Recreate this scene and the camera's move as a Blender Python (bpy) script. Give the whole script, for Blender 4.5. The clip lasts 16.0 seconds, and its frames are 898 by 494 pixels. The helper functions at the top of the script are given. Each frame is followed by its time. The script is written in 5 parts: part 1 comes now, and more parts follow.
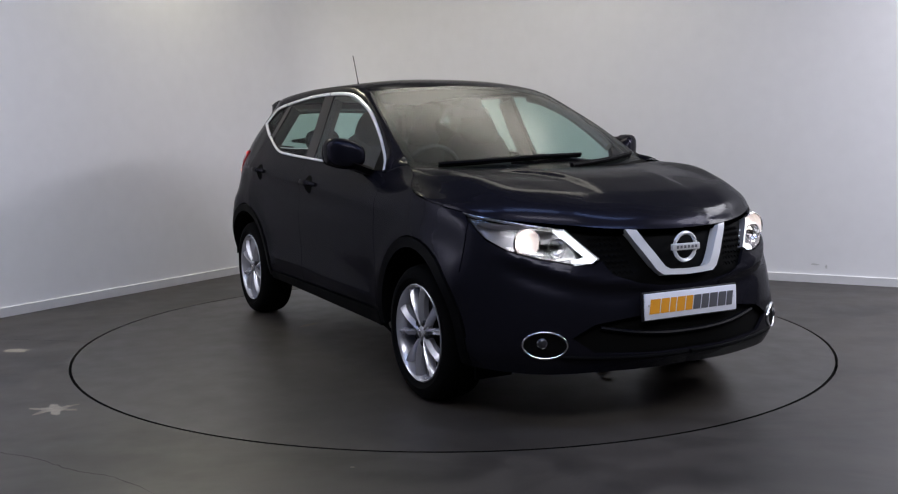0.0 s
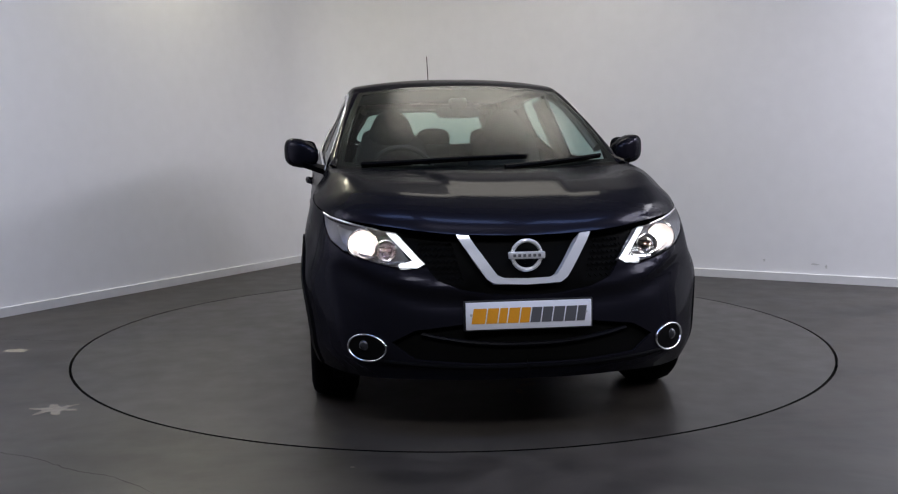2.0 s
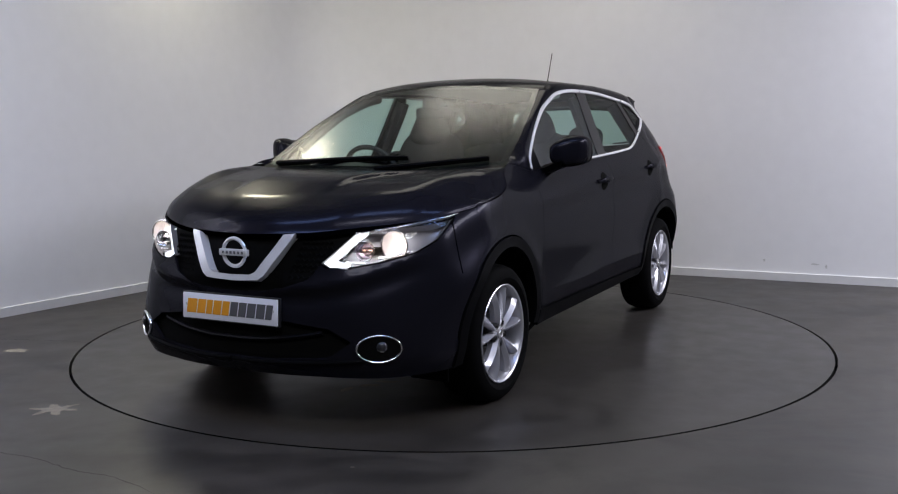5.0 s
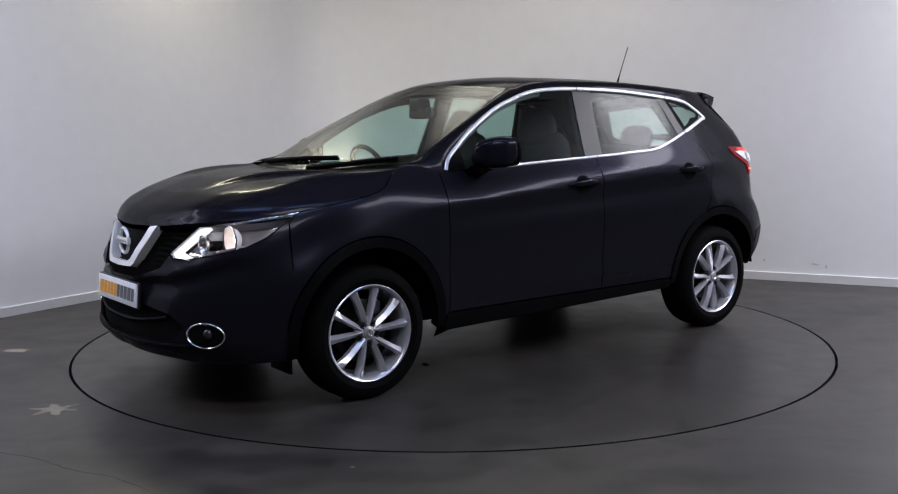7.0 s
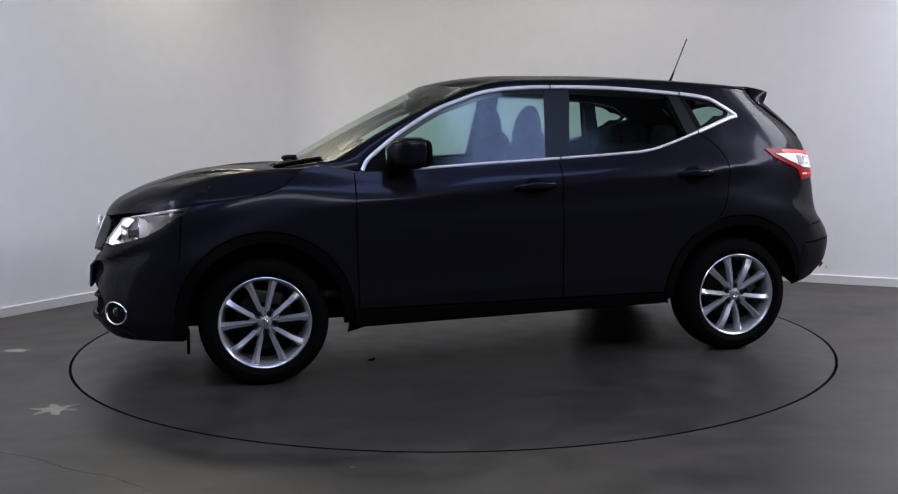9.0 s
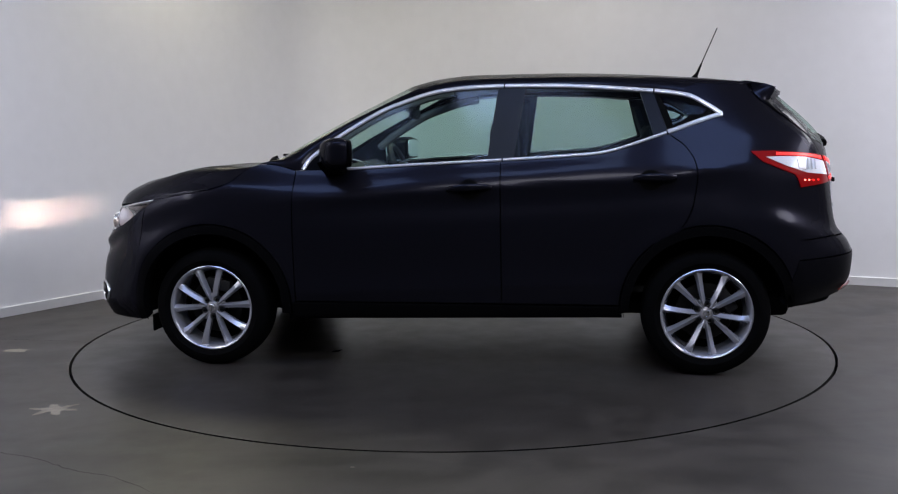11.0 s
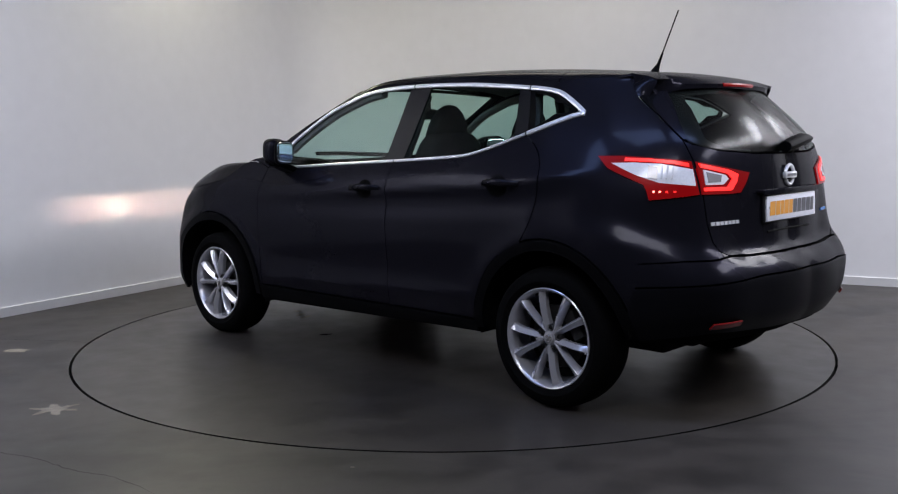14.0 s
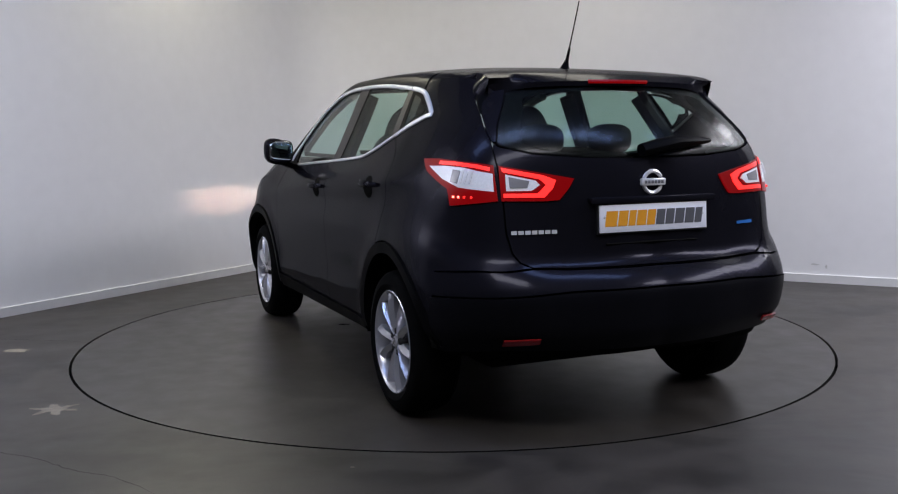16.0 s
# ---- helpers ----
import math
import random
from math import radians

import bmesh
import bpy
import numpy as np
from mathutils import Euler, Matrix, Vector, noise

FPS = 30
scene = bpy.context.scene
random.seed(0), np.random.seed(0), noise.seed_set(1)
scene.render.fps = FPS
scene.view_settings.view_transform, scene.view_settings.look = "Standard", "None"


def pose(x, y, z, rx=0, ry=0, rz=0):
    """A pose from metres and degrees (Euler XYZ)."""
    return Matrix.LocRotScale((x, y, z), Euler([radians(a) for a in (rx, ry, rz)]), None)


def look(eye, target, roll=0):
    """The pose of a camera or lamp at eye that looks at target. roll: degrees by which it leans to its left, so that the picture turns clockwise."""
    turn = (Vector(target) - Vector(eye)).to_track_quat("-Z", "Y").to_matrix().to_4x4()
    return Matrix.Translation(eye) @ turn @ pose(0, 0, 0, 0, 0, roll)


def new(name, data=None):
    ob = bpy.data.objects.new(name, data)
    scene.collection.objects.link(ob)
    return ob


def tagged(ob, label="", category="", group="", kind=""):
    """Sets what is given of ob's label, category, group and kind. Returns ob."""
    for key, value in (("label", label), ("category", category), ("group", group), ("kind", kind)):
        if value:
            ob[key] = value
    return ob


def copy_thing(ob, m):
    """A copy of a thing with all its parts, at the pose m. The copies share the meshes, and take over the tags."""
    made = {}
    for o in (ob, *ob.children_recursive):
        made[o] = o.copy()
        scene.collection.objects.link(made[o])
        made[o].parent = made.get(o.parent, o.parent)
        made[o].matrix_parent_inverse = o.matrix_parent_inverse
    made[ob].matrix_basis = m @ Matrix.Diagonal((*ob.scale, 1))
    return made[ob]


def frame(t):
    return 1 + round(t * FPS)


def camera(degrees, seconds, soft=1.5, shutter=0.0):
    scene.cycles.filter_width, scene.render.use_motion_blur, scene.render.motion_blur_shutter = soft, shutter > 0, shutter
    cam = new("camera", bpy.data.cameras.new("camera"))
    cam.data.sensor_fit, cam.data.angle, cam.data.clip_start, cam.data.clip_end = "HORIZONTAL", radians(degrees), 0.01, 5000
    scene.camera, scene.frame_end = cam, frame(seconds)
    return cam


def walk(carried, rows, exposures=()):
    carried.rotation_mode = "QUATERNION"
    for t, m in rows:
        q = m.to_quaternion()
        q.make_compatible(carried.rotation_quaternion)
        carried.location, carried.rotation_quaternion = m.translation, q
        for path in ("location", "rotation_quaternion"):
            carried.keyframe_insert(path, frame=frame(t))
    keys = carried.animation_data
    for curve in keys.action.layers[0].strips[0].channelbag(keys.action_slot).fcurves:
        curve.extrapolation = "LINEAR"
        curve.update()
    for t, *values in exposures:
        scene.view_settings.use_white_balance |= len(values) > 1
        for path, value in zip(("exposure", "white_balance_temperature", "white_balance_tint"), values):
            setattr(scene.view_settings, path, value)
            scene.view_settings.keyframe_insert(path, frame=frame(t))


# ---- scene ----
# The car stands on a motor-driven turntable in a white photo studio; the camera stands still.
EYE = Vector((0.0, -5.884, 1.247))
AIM = EYE + Vector((-0.00285, 0.99310, -0.11722))
cam = camera(50.45, 16.0, soft=1.15)
walk(cam, [(0, look(EYE, AIM, -0.631)), (16, look(EYE, AIM, -0.631))], exposures=[(0, 0.05), (16, 0.05)])

# Heading of the car, degrees, as the table turns
TURN = [(0, -61.3), (0.25, -62.75), (0.5, -65.05), (1, -70.5), (1.5, -76.4), (2.7, -90.6), (3.5, -100.2),
        (4.5, -112.0), (5.75, -126.95), (7, -141.8), (8, -153.5), (9, -165.3), (10.25, -179.6), (11.5, -193.6),
        (12.5, -205.3), (13.5, -217.1), (14.5, -228.9), (15.5, -240.8), (16, -246.75)]
OFF = Vector((-0.1106, 0.0322, 0.0))

# ---------------------------------------------------------------- world and lights
world = bpy.data.worlds.new("studio_world")
scene.world = world
world.use_nodes = True
world.node_tree.nodes["Background"].inputs["Color"].default_value = (0.02, 0.021, 0.024, 1)
world.node_tree.nodes["Background"].inputs["Strength"].default_value = 0.3
CEIL = 3.6


def unseen_ceiling_lamp(x, y, sx, sy, power, colour, turn=0.0, tilt=0.0):
    """An area lamp just below the diffuser of an unseen ceiling panel."""
    d = bpy.data.lights.new("unseen_ceiling_lamp", "AREA")
    d.shape, d.size, d.size_y, d.energy, d.color = "RECTANGLE", sx, sy, power, colour
    o = new("unseen_ceiling_lamp", d)
    o.matrix_world = pose(x, y, CEIL - 0.02 - abs(math.sin(radians(tilt))) * sx / 2, 0, 0, turn) @ pose(0, 0, 0, 0, tilt, 0) @ pose(0, 0, -0.085)
    return o


# Unseen lights: some follow reflections, the rest are added to brighten the room
# x, y, width, length, watts, colour, turn, tilt towards the wall
LIGHTS = [(0.45, 1.35, 2.2, 1.2, 29, (1.0, 0.95, 0.84), 0, 0), (-2.3, 2.0, 0.5, 0.5, 44, (1.0, 0.94, 0.72), -31, 0),
          (1.85, -2.55, 1.5, 0.55, 20, (0.34, 0.50, 1.0), 0, 0), (-1.9, -2.45, 1.4, 0.55, 18, (0.34, 0.50, 1.0), 0, 0), (0.0, -2.55, 1.4, 0.55, 17, (0.38, 0.54, 1.0), 0, 0),
          (-3.85, -2.0, 1.0, 2.8, 118, (0.89, 0.895, 0.975), -31, 40), (5.2, -2.2, 1.5, 3.2, 215, (0.885, 0.885, 0.98), 0, 0),
          (5.10, 0.22, 2.4, 0.8, 158, (0.885, 0.885, 0.965), -26.6, 0), (0.0, -4.7, 3.0, 0.9, 94, (0.89, 0.90, 0.965), 0, 0)]
for row in LIGHTS:
    unseen_ceiling_lamp(*row)


# ---------------------------------------------------------------- materials
def material(name, base, rough, metal=0.0, grain=0.0, scale=30.0, bump=0.0, spread=0.0, coat=0.0, spec=0.5):
    """Principled surface with noise at two scales in its colour, gloss and relief."""
    m = bpy.data.materials.new(name)
    m.use_nodes = True
    nt = m.node_tree
    b = nt.nodes["Principled BSDF"]
    b.inputs["Base Color"].default_value = (*base, 1)
    b.inputs["Roughness"].default_value = rough
    b.inputs["Metallic"].default_value = metal
    b.inputs["Coat Weight"].default_value = coat
    b.inputs["Coat Roughness"].default_value = 0.04
    b.inputs["Specular IOR Level"].default_value = spec
    if grain or bump or spread:
        tc = nt.nodes.new("ShaderNodeTexCoord")
        n1 = nt.nodes.new("ShaderNodeTexNoise")
        n2 = nt.nodes.new("ShaderNodeTexNoise")
        n1.inputs["Scale"].default_value, n1.inputs["Detail"].default_value = scale, 6
        n2.inputs["Scale"].default_value, n2.inputs["Detail"].default_value = scale * 0.07, 4
        for n in (n1, n2):
            nt.links.new(tc.outputs["Object"], n.inputs["Vector"])
        add = nt.nodes.new("ShaderNodeMath")
        add.operation = "ADD"
        nt.links.new(n1.outputs["Fac"], add.inputs[0])
        nt.links.new(n2.outputs["Fac"], add.inputs[1])
        if grain:
            mr = nt.nodes.new("ShaderNodeMapRange")
            mr.inputs["From Min"].default_value, mr.inputs["From Max"].default_value = 0.6, 1.4
            mr.inputs["To Min"].default_value, mr.inputs["To Max"].default_value = 1 - grain, 1 + grain
            nt.links.new(add.outputs[0], mr.inputs["Value"])
            mul = nt.nodes.new("ShaderNodeVectorMath")
            mul.operation = "SCALE"
            mul.inputs[0].default_value = base
            nt.links.new(mr.outputs[0], mul.inputs["Scale"])
            nt.links.new(mul.outputs[0], b.inputs["Base Color"])
        if spread:
            mr = nt.nodes.new("ShaderNodeMapRange")
            mr.inputs["From Min"].default_value, mr.inputs["From Max"].default_value = 0.6, 1.4
            mr.inputs["To Min"].default_value, mr.inputs["To Max"].default_value = rough - spread, rough + spread
            nt.links.new(add.outputs[0], mr.inputs["Value"])
            nt.links.new(mr.outputs[0], b.inputs["Roughness"])
        if bump:
            bp = nt.nodes.new("ShaderNodeBump")
            bp.inputs["Strength"].default_value, bp.inputs["Distance"].default_value = 0.4, bump
            nt.links.new(n1.outputs["Fac"], bp.inputs["Height"])
            nt.links.new(bp.outputs["Normal"], b.inputs["Normal"])
    return m


def glowing(name, colour, strength, base=(0.8, 0.8, 0.8)):
    m = material(name, base, 0.3)
    b = m.node_tree.nodes["Principled BSDF"]
    b.inputs["Emission Color"].default_value = (*colour, 1)
    b.inputs["Emission Strength"].default_value = strength
    return m


def glass(name, tint, base=0.05, rough=0.0, graze=0.6):
    """A thin tinted sheet: see-through, with gloss that grows at grazing angles."""
    m = bpy.data.materials.new(name)
    m.use_nodes = True
    nt = m.node_tree
    nt.nodes.remove(nt.nodes["Principled BSDF"])
    out = nt.nodes["Material Output"]
    tr, gl, mx, lw = (nt.nodes.new("ShaderNode" + k) for k in ("BsdfTransparent", "BsdfGlossy", "MixShader", "LayerWeight"))
    tr.inputs["Color"].default_value = (*tint, 1)
    gl.inputs["Roughness"].default_value = rough
    lw.inputs["Blend"].default_value = 0.5
    pw, ma = nt.nodes.new("ShaderNodeMath"), nt.nodes.new("ShaderNodeMath")
    pw.operation, ma.operation = "POWER", "MULTIPLY_ADD"
    pw.inputs[1].default_value = 4.0
    ma.inputs[1].default_value, ma.inputs[2].default_value = graze, base
    nt.links.new(lw.outputs["Facing"], pw.inputs[0])
    nt.links.new(pw.outputs[0], ma.inputs[0])
    nt.links.new(ma.outputs[0], mx.inputs[0])
    nt.links.new(tr.outputs[0], mx.inputs[1])
    nt.links.new(gl.outputs[0], mx.inputs[2])
    nt.links.new(mx.outputs[0], out.inputs["Surface"])
    return m


def stained(m, scale, dark, stretch=(1.0, 1.0, 1.0), warp=1.5):
    """Adds broad ragged stains of their own shape to a floor material."""
    nt = m.node_tree
    b = nt.nodes["Principled BSDF"]
    old = b.inputs["Base Color"].links[0].from_socket
    tc, mp, n, mr, sc = (nt.nodes.new("ShaderNode" + k) for k in ("TexCoord", "Mapping", "TexNoise", "MapRange", "VectorMath"))
    mp.inputs["Scale"].default_value = stretch
    n.inputs["Scale"].default_value, n.inputs["Detail"].default_value, n.inputs["Roughness"].default_value = scale, 7, 0.62
    n.inputs["Distortion"].default_value = warp
    mr.interpolation_type = "SMOOTHSTEP"
    mr.inputs["From Min"].default_value, mr.inputs["From Max"].default_value = 0.36, 0.60
    mr.inputs["To Min"].default_value, mr.inputs["To Max"].default_value = dark, 1.08
    sc.operation = "SCALE"
    nt.links.new(tc.outputs["Object"], mp.inputs["Vector"])
    nt.links.new(mp.outputs[0], n.inputs["Vector"])
    nt.links.new(n.outputs["Fac"], mr.inputs["Value"])
    nt.links.new(old, sc.inputs[0])
    nt.links.new(mr.outputs[0], sc.inputs["Scale"])
    nt.links.new(sc.outputs[0], b.inputs["Base Color"])
    return m


WALL = material("white_wall_paint", (0.74, 0.74, 0.76), 0.75, grain=0.03, scale=9, bump=0.0006)
SKIRT = material("skirting_paint", (0.62, 0.62, 0.63), 0.5, grain=0.06, scale=14)
CEILING = material("ceiling_paint", (0.55, 0.55, 0.56), 0.8, grain=0.03, scale=6)
DARKWALL = material("dark_unseen_wall_paint", (0.05, 0.05, 0.052), 0.8, grain=0.05, scale=6)
FLOOR = material("grey_painted_concrete", (0.0305, 0.0264, 0.0228), 0.46, grain=0.50, scale=5, bump=0.0008, spread=0.1)
TABLE = material("grey_painted_table_deck", (0.0310, 0.0272, 0.0236), 0.37, grain=0.36, scale=6, bump=0.0006, spread=0.1)
stained(FLOOR, 1.1, 0.55, (1.0, 1.7, 1.0))
stained(TABLE, 1.6, 0.86, (1.0, 1.0, 1.0), 0.8)
CRACK = material("dark_hairline_crack", (0.016, 0.014, 0.013), 0.9, spec=0.1)
BLACK = material("black_gap", (0.003, 0.003, 0.003), 0.9, spec=0.05)
TAPE = material("worn_pale_patch", (0.20, 0.18, 0.145), 0.7, grain=0.3, scale=40)
PAINT = material("ink_blue_metallic_paint", (0.0135, 0.0131, 0.0185), 0.27, metal=0.50, grain=0.10, scale=900, coat=0.125, spec=0.03)
PAINT.node_tree.nodes["Principled BSDF"].inputs["Coat Roughness"].default_value = 0.085
PAINT.node_tree.nodes["Principled BSDF"].inputs["Coat IOR"].default_value = 1.46
PAINT.node_tree.nodes["Principled BSDF"].inputs["Specular Tint"].default_value = (0.10, 0.10, 0.14, 1)
PLASTIC = material("black_textured_plastic", (0.0030, 0.0030, 0.0036), 0.50, grain=0.15, scale=300, bump=0.0003, spec=0.03)
GLOSSBLACK = material("gloss_black_trim", (0.006, 0.006, 0.007), 0.12)
PILLAR = material("satin_black_pillar_film", (0.006, 0.006, 0.008), 0.34, grain=0.1, scale=200, spec=0.2)
BORDER = material("black_printed_border", (0.0025, 0.0025, 0.0025), 0.6, spec=0.04)
CLADDING = material("dark_grained_bumper_plastic", (0.0045, 0.0045, 0.0062), 0.42, grain=0.15, scale=300, bump=0.0002, spec=0.04)
CHROME = material("chrome", (0.82, 0.82, 0.84), 0.12, metal=1.0, spread=0.04, scale=60)
SATIN = material("satin_chrome", (0.88, 0.88, 0.90), 0.22, metal=0.4)
ALLOY = material("silver_alloy", (0.54, 0.54, 0.58), 0.25, metal=0.64, grain=0.05, scale=300)
BARREL = material("dull_silver_rim_barrel", (0.15, 0.155, 0.175), 0.42, metal=0.6, grain=0.15, scale=60)
# Darkened, like the brake steel, for the shade behind the spokes
ALLOYDARK = material("darkened_alloy", (0.03, 0.03, 0.032), 0.5, metal=0.6, grain=0.2, scale=60)
RUBBER = material("tyre_rubber", (0.0030, 0.0030, 0.0032), 0.75, grain=0.2, scale=120, bump=0.0004, spec=0.03)
STEEL = material("brake_steel", (0.03, 0.029, 0.028), 0.45, metal=0.9, grain=0.2, scale=90)
UNDER = material("dark_underbody", (0.004, 0.004, 0.004), 0.85, grain=0.3, scale=30, spec=0.04)
FABRIC = material("charcoal_seat_fabric", (0.011, 0.011, 0.013), 0.9, grain=0.2, scale=400, bump=0.0006)
TRIM = material("charcoal_interior_plastic", (0.018, 0.018, 0.019), 0.65, grain=0.12, scale=200, bump=0.0003)
LINING = material("grey_headlining", (0.22, 0.22, 0.21), 0.9, grain=0.08, scale=200)
SCREEN = glass("green_windscreen_glass", (0.72, 0.85, 0.80), 0.032, 0.27)
WINDOW = glass("green_side_glass", (0.62, 0.80, 0.77), 0.032, 0.10)
PRIVACY = glass("tinted_rear_glass", (0.56, 0.71, 0.66), 0.030, 0.24, 0.3)
REARSIDE = glass("tinted_rear_side_glass", (0.56, 0.71, 0.66), 0.012, 0.15, 0.3)
LENS = glass("clear_lamp_lens", (0.96, 0.96, 0.97), 0.03, 0.02)
MIRRORGLASS = material("mirror_glass", (0.85, 0.87, 0.88), 0.02, metal=1.0)
DRL = glowing("daytime_light_guide", (0.90, 0.95, 1.0), 1.15)
BULB = glowing("halogen_bulb_glow", (1.0, 0.84, 0.74), 6.0)
BOWLGLOW = glowing("self_glowing_bowl", (1.0, 0.70, 0.62), 0.13)
REFLECTOR = material("lamp_reflector_chrome", (0.78, 0.76, 0.75), 0.18, metal=1.0)
HOUSING = material("lamp_housing_grey", (0.34, 0.33, 0.34), 0.25, metal=0.4)
REDGLOW = glowing("red_light_guide", (1.0, 0.022, 0.020), 1.9, base=(0.3, 0.01, 0.01))
REDDIM = glowing("lit_red_lens", (1.0, 0.004, 0.010), 0.17, base=(0.02, 0.001, 0.001))
REDDIM.node_tree.nodes["Principled BSDF"].inputs["Specular IOR Level"].default_value = 0.12
REDDOT = glowing("red_led", (1.0, 0.12, 0.07), 4.0)
WHITELENS = material("frosted_white_lens", (0.86, 0.86, 0.88), 0.16, grain=0.1, scale=120, coat=0.5)
REDREFLEX = material("dark_red_reflector", (0.17, 0.006, 0.006), 0.2)
PLATE = material("white_plate_vinyl", (0.80, 0.81, 0.88), 0.35, grain=0.02, scale=60)
PLATEEDGE = material("black_plate_surround", (0.01, 0.01, 0.012), 0.4)
ORANGE = material("orange_print", (0.78, 0.33, 0.02), 0.4, grain=0.06, scale=90)
GREYPRINT = material("grey_print", (0.10, 0.10, 0.11), 0.4, grain=0.06, scale=90)
BLUEBADGE = material("blue_badge", (0.03, 0.16, 0.48), 0.25)


# ---------------------------------------------------------------- mesh helpers
def part(name, data, mat, parent=None, label="", normals=None):
    """Links vertices and faces, or a bmesh, as one mesh object."""
    me = bpy.data.meshes.new(name)
    if isinstance(data, bmesh.types.BMesh):
        data.to_mesh(me)
        data.free()
        me.shade_smooth()
        me.set_sharp_from_angle(angle=radians(38))
    else:
        me.from_pydata([tuple(map(float, p)) for p in data[0]], [], [tuple(map(int, f)) for f in data[1]])
        me.shade_smooth()
        if normals is not None:
            me.normals_split_custom_set_from_vertices([tuple(map(float, n)) for n in normals])
        else:
            me.set_sharp_from_angle(angle=radians(38))
    me.materials.append(mat)
    ob = new(name, me)
    if parent:
        ob.parent = parent
    if label:
        tagged(ob, label)
    return ob


def box_mesh(x0, x1, y0, y1, z0, z1, bevel=0.004, segments=2):
    bm = bmesh.new()
    bmesh.ops.create_cube(bm, size=1)
    for v in bm.verts:
        v.co = Vector(((x0 + x1) / 2 + v.co.x * (x1 - x0), (y0 + y1) / 2 + v.co.y * (y1 - y0), (z0 + z1) / 2 + v.co.z * (z1 - z0)))
    if bevel:
        bmesh.ops.bevel(bm, geom=bm.edges[:], offset=bevel, segments=segments, affect="EDGES", profile=0.5)
    return bm


def box_data(x0, x1, y0, y1, z0, z1, bevel=.003):
    b = box_mesh(x0, x1, y0, y1, z0, z1, bevel)
    b.verts.index_update()
    m = [v.co.copy() for v in b.verts], [tuple(v.index for v in f.verts) for f in b.faces]
    b.free()
    return m


def lathe(profile, axis="y", n=48, closed=False):
    """Turns a profile of (radius, offset) about an axis; returns points and faces."""
    pts, faces = [], []
    k = len(profile)
    for i in range(n):
        a = 2 * math.pi * i / n
        for r, h in profile:
            c, s = r * math.cos(a), r * math.sin(a)
            pts.append({"y": (c, h, s), "z": (c, s, h), "x": (h, c, s)}[axis])
    for i in range(n):
        j = (i + 1) % n
        for q in range(k if closed else k - 1):
            r = (q + 1) % k
            faces.append((i * k + q, j * k + q, j * k + r, i * k + r))
    return pts, faces


def tube(path, radius, n=8, closed=False, squash=1.0, taper=None):
    """A round bar along a list of points."""
    path = [Vector(p) for p in path]
    pts, faces = [], []
    m = len(path)
    for i, p in enumerate(path):
        if closed:
            d = path[(i + 1) % m] - path[i - 1]
        else:
            d = path[min(i + 1, m - 1)] - path[max(i - 1, 0)]
        d.normalize()
        ref = Vector((0, 0, 1)) if abs(d.z) < 0.9 else Vector((1, 0, 0))
        u = d.cross(ref).normalized()
        w = u.cross(d)
        r = radius * (taper[i] if taper else 1)
        for j in range(n):
            a = 2 * math.pi * j / n
            pts.append(p + u * r * math.cos(a) + w * r * squash * math.sin(a))
    for i in range(m if closed else m - 1):
        k = (i + 1) % m
        for j in range(n):
            l = (j + 1) % n
            faces.append((i * n + j, k * n + j, k * n + l, i * n + l))
    if not closed:
        faces.append(tuple(range(n - 1, -1, -1)))
        faces.append(tuple((m - 1) * n + j for j in range(n)))
    return pts, faces


def joined(*meshes):
    pts, faces = [], []
    for p, f in meshes:
        o = len(pts)
        pts += list(p)
        faces += [tuple(i + o for i in q) for q in f]
    return pts, faces


def moved(mesh, m):
    return [m @ Vector(p) for p in mesh[0]], mesh[1]


def spline(points, n=8):
    """A Catmull-Rom curve through points of any dimension."""
    p = [np.array(q, float) for q in points]
    p = [2 * p[0] - p[1]] + p + [2 * p[-1] - p[-2]]
    out = []
    for i in range(1, len(p) - 2):
        for t in np.arange(n) / n:
            a, b, c, d = p[i - 1], p[i], p[i + 1], p[i + 2]
            out.append(0.5 * (2 * b + (c - a) * t + (2 * a - 5 * b + 4 * c - d) * t ** 2 + (3 * b - a - 3 * c + d) * t ** 3))
    out.append(p[-2])
    return out


def loft(rows, close_u=False):
    """Faces between rows of equally many points."""
    n = len(rows[0])
    pts = [p for r in rows for p in r]
    faces = []
    for i in range(len(rows) - 1):
        for j in range(n if close_u else n - 1):
            k = (j + 1) % n
            faces.append((i * n + j, i * n + k, (i + 1) * n + k, (i + 1) * n + j))
    return pts, faces

SCUFF = material("scuffed_wall_paint", (0.50, 0.50, 0.50), 0.8, grain=0.15, scale=60)


# ---------------------------------------------------------------- the studio
CORNER = Vector((-1.216, 4.028))
LEFT_DIR = Vector((-1, -1.675)).normalized()
RIGHT_DIR = Vector((1, -0.5015)).normalized()


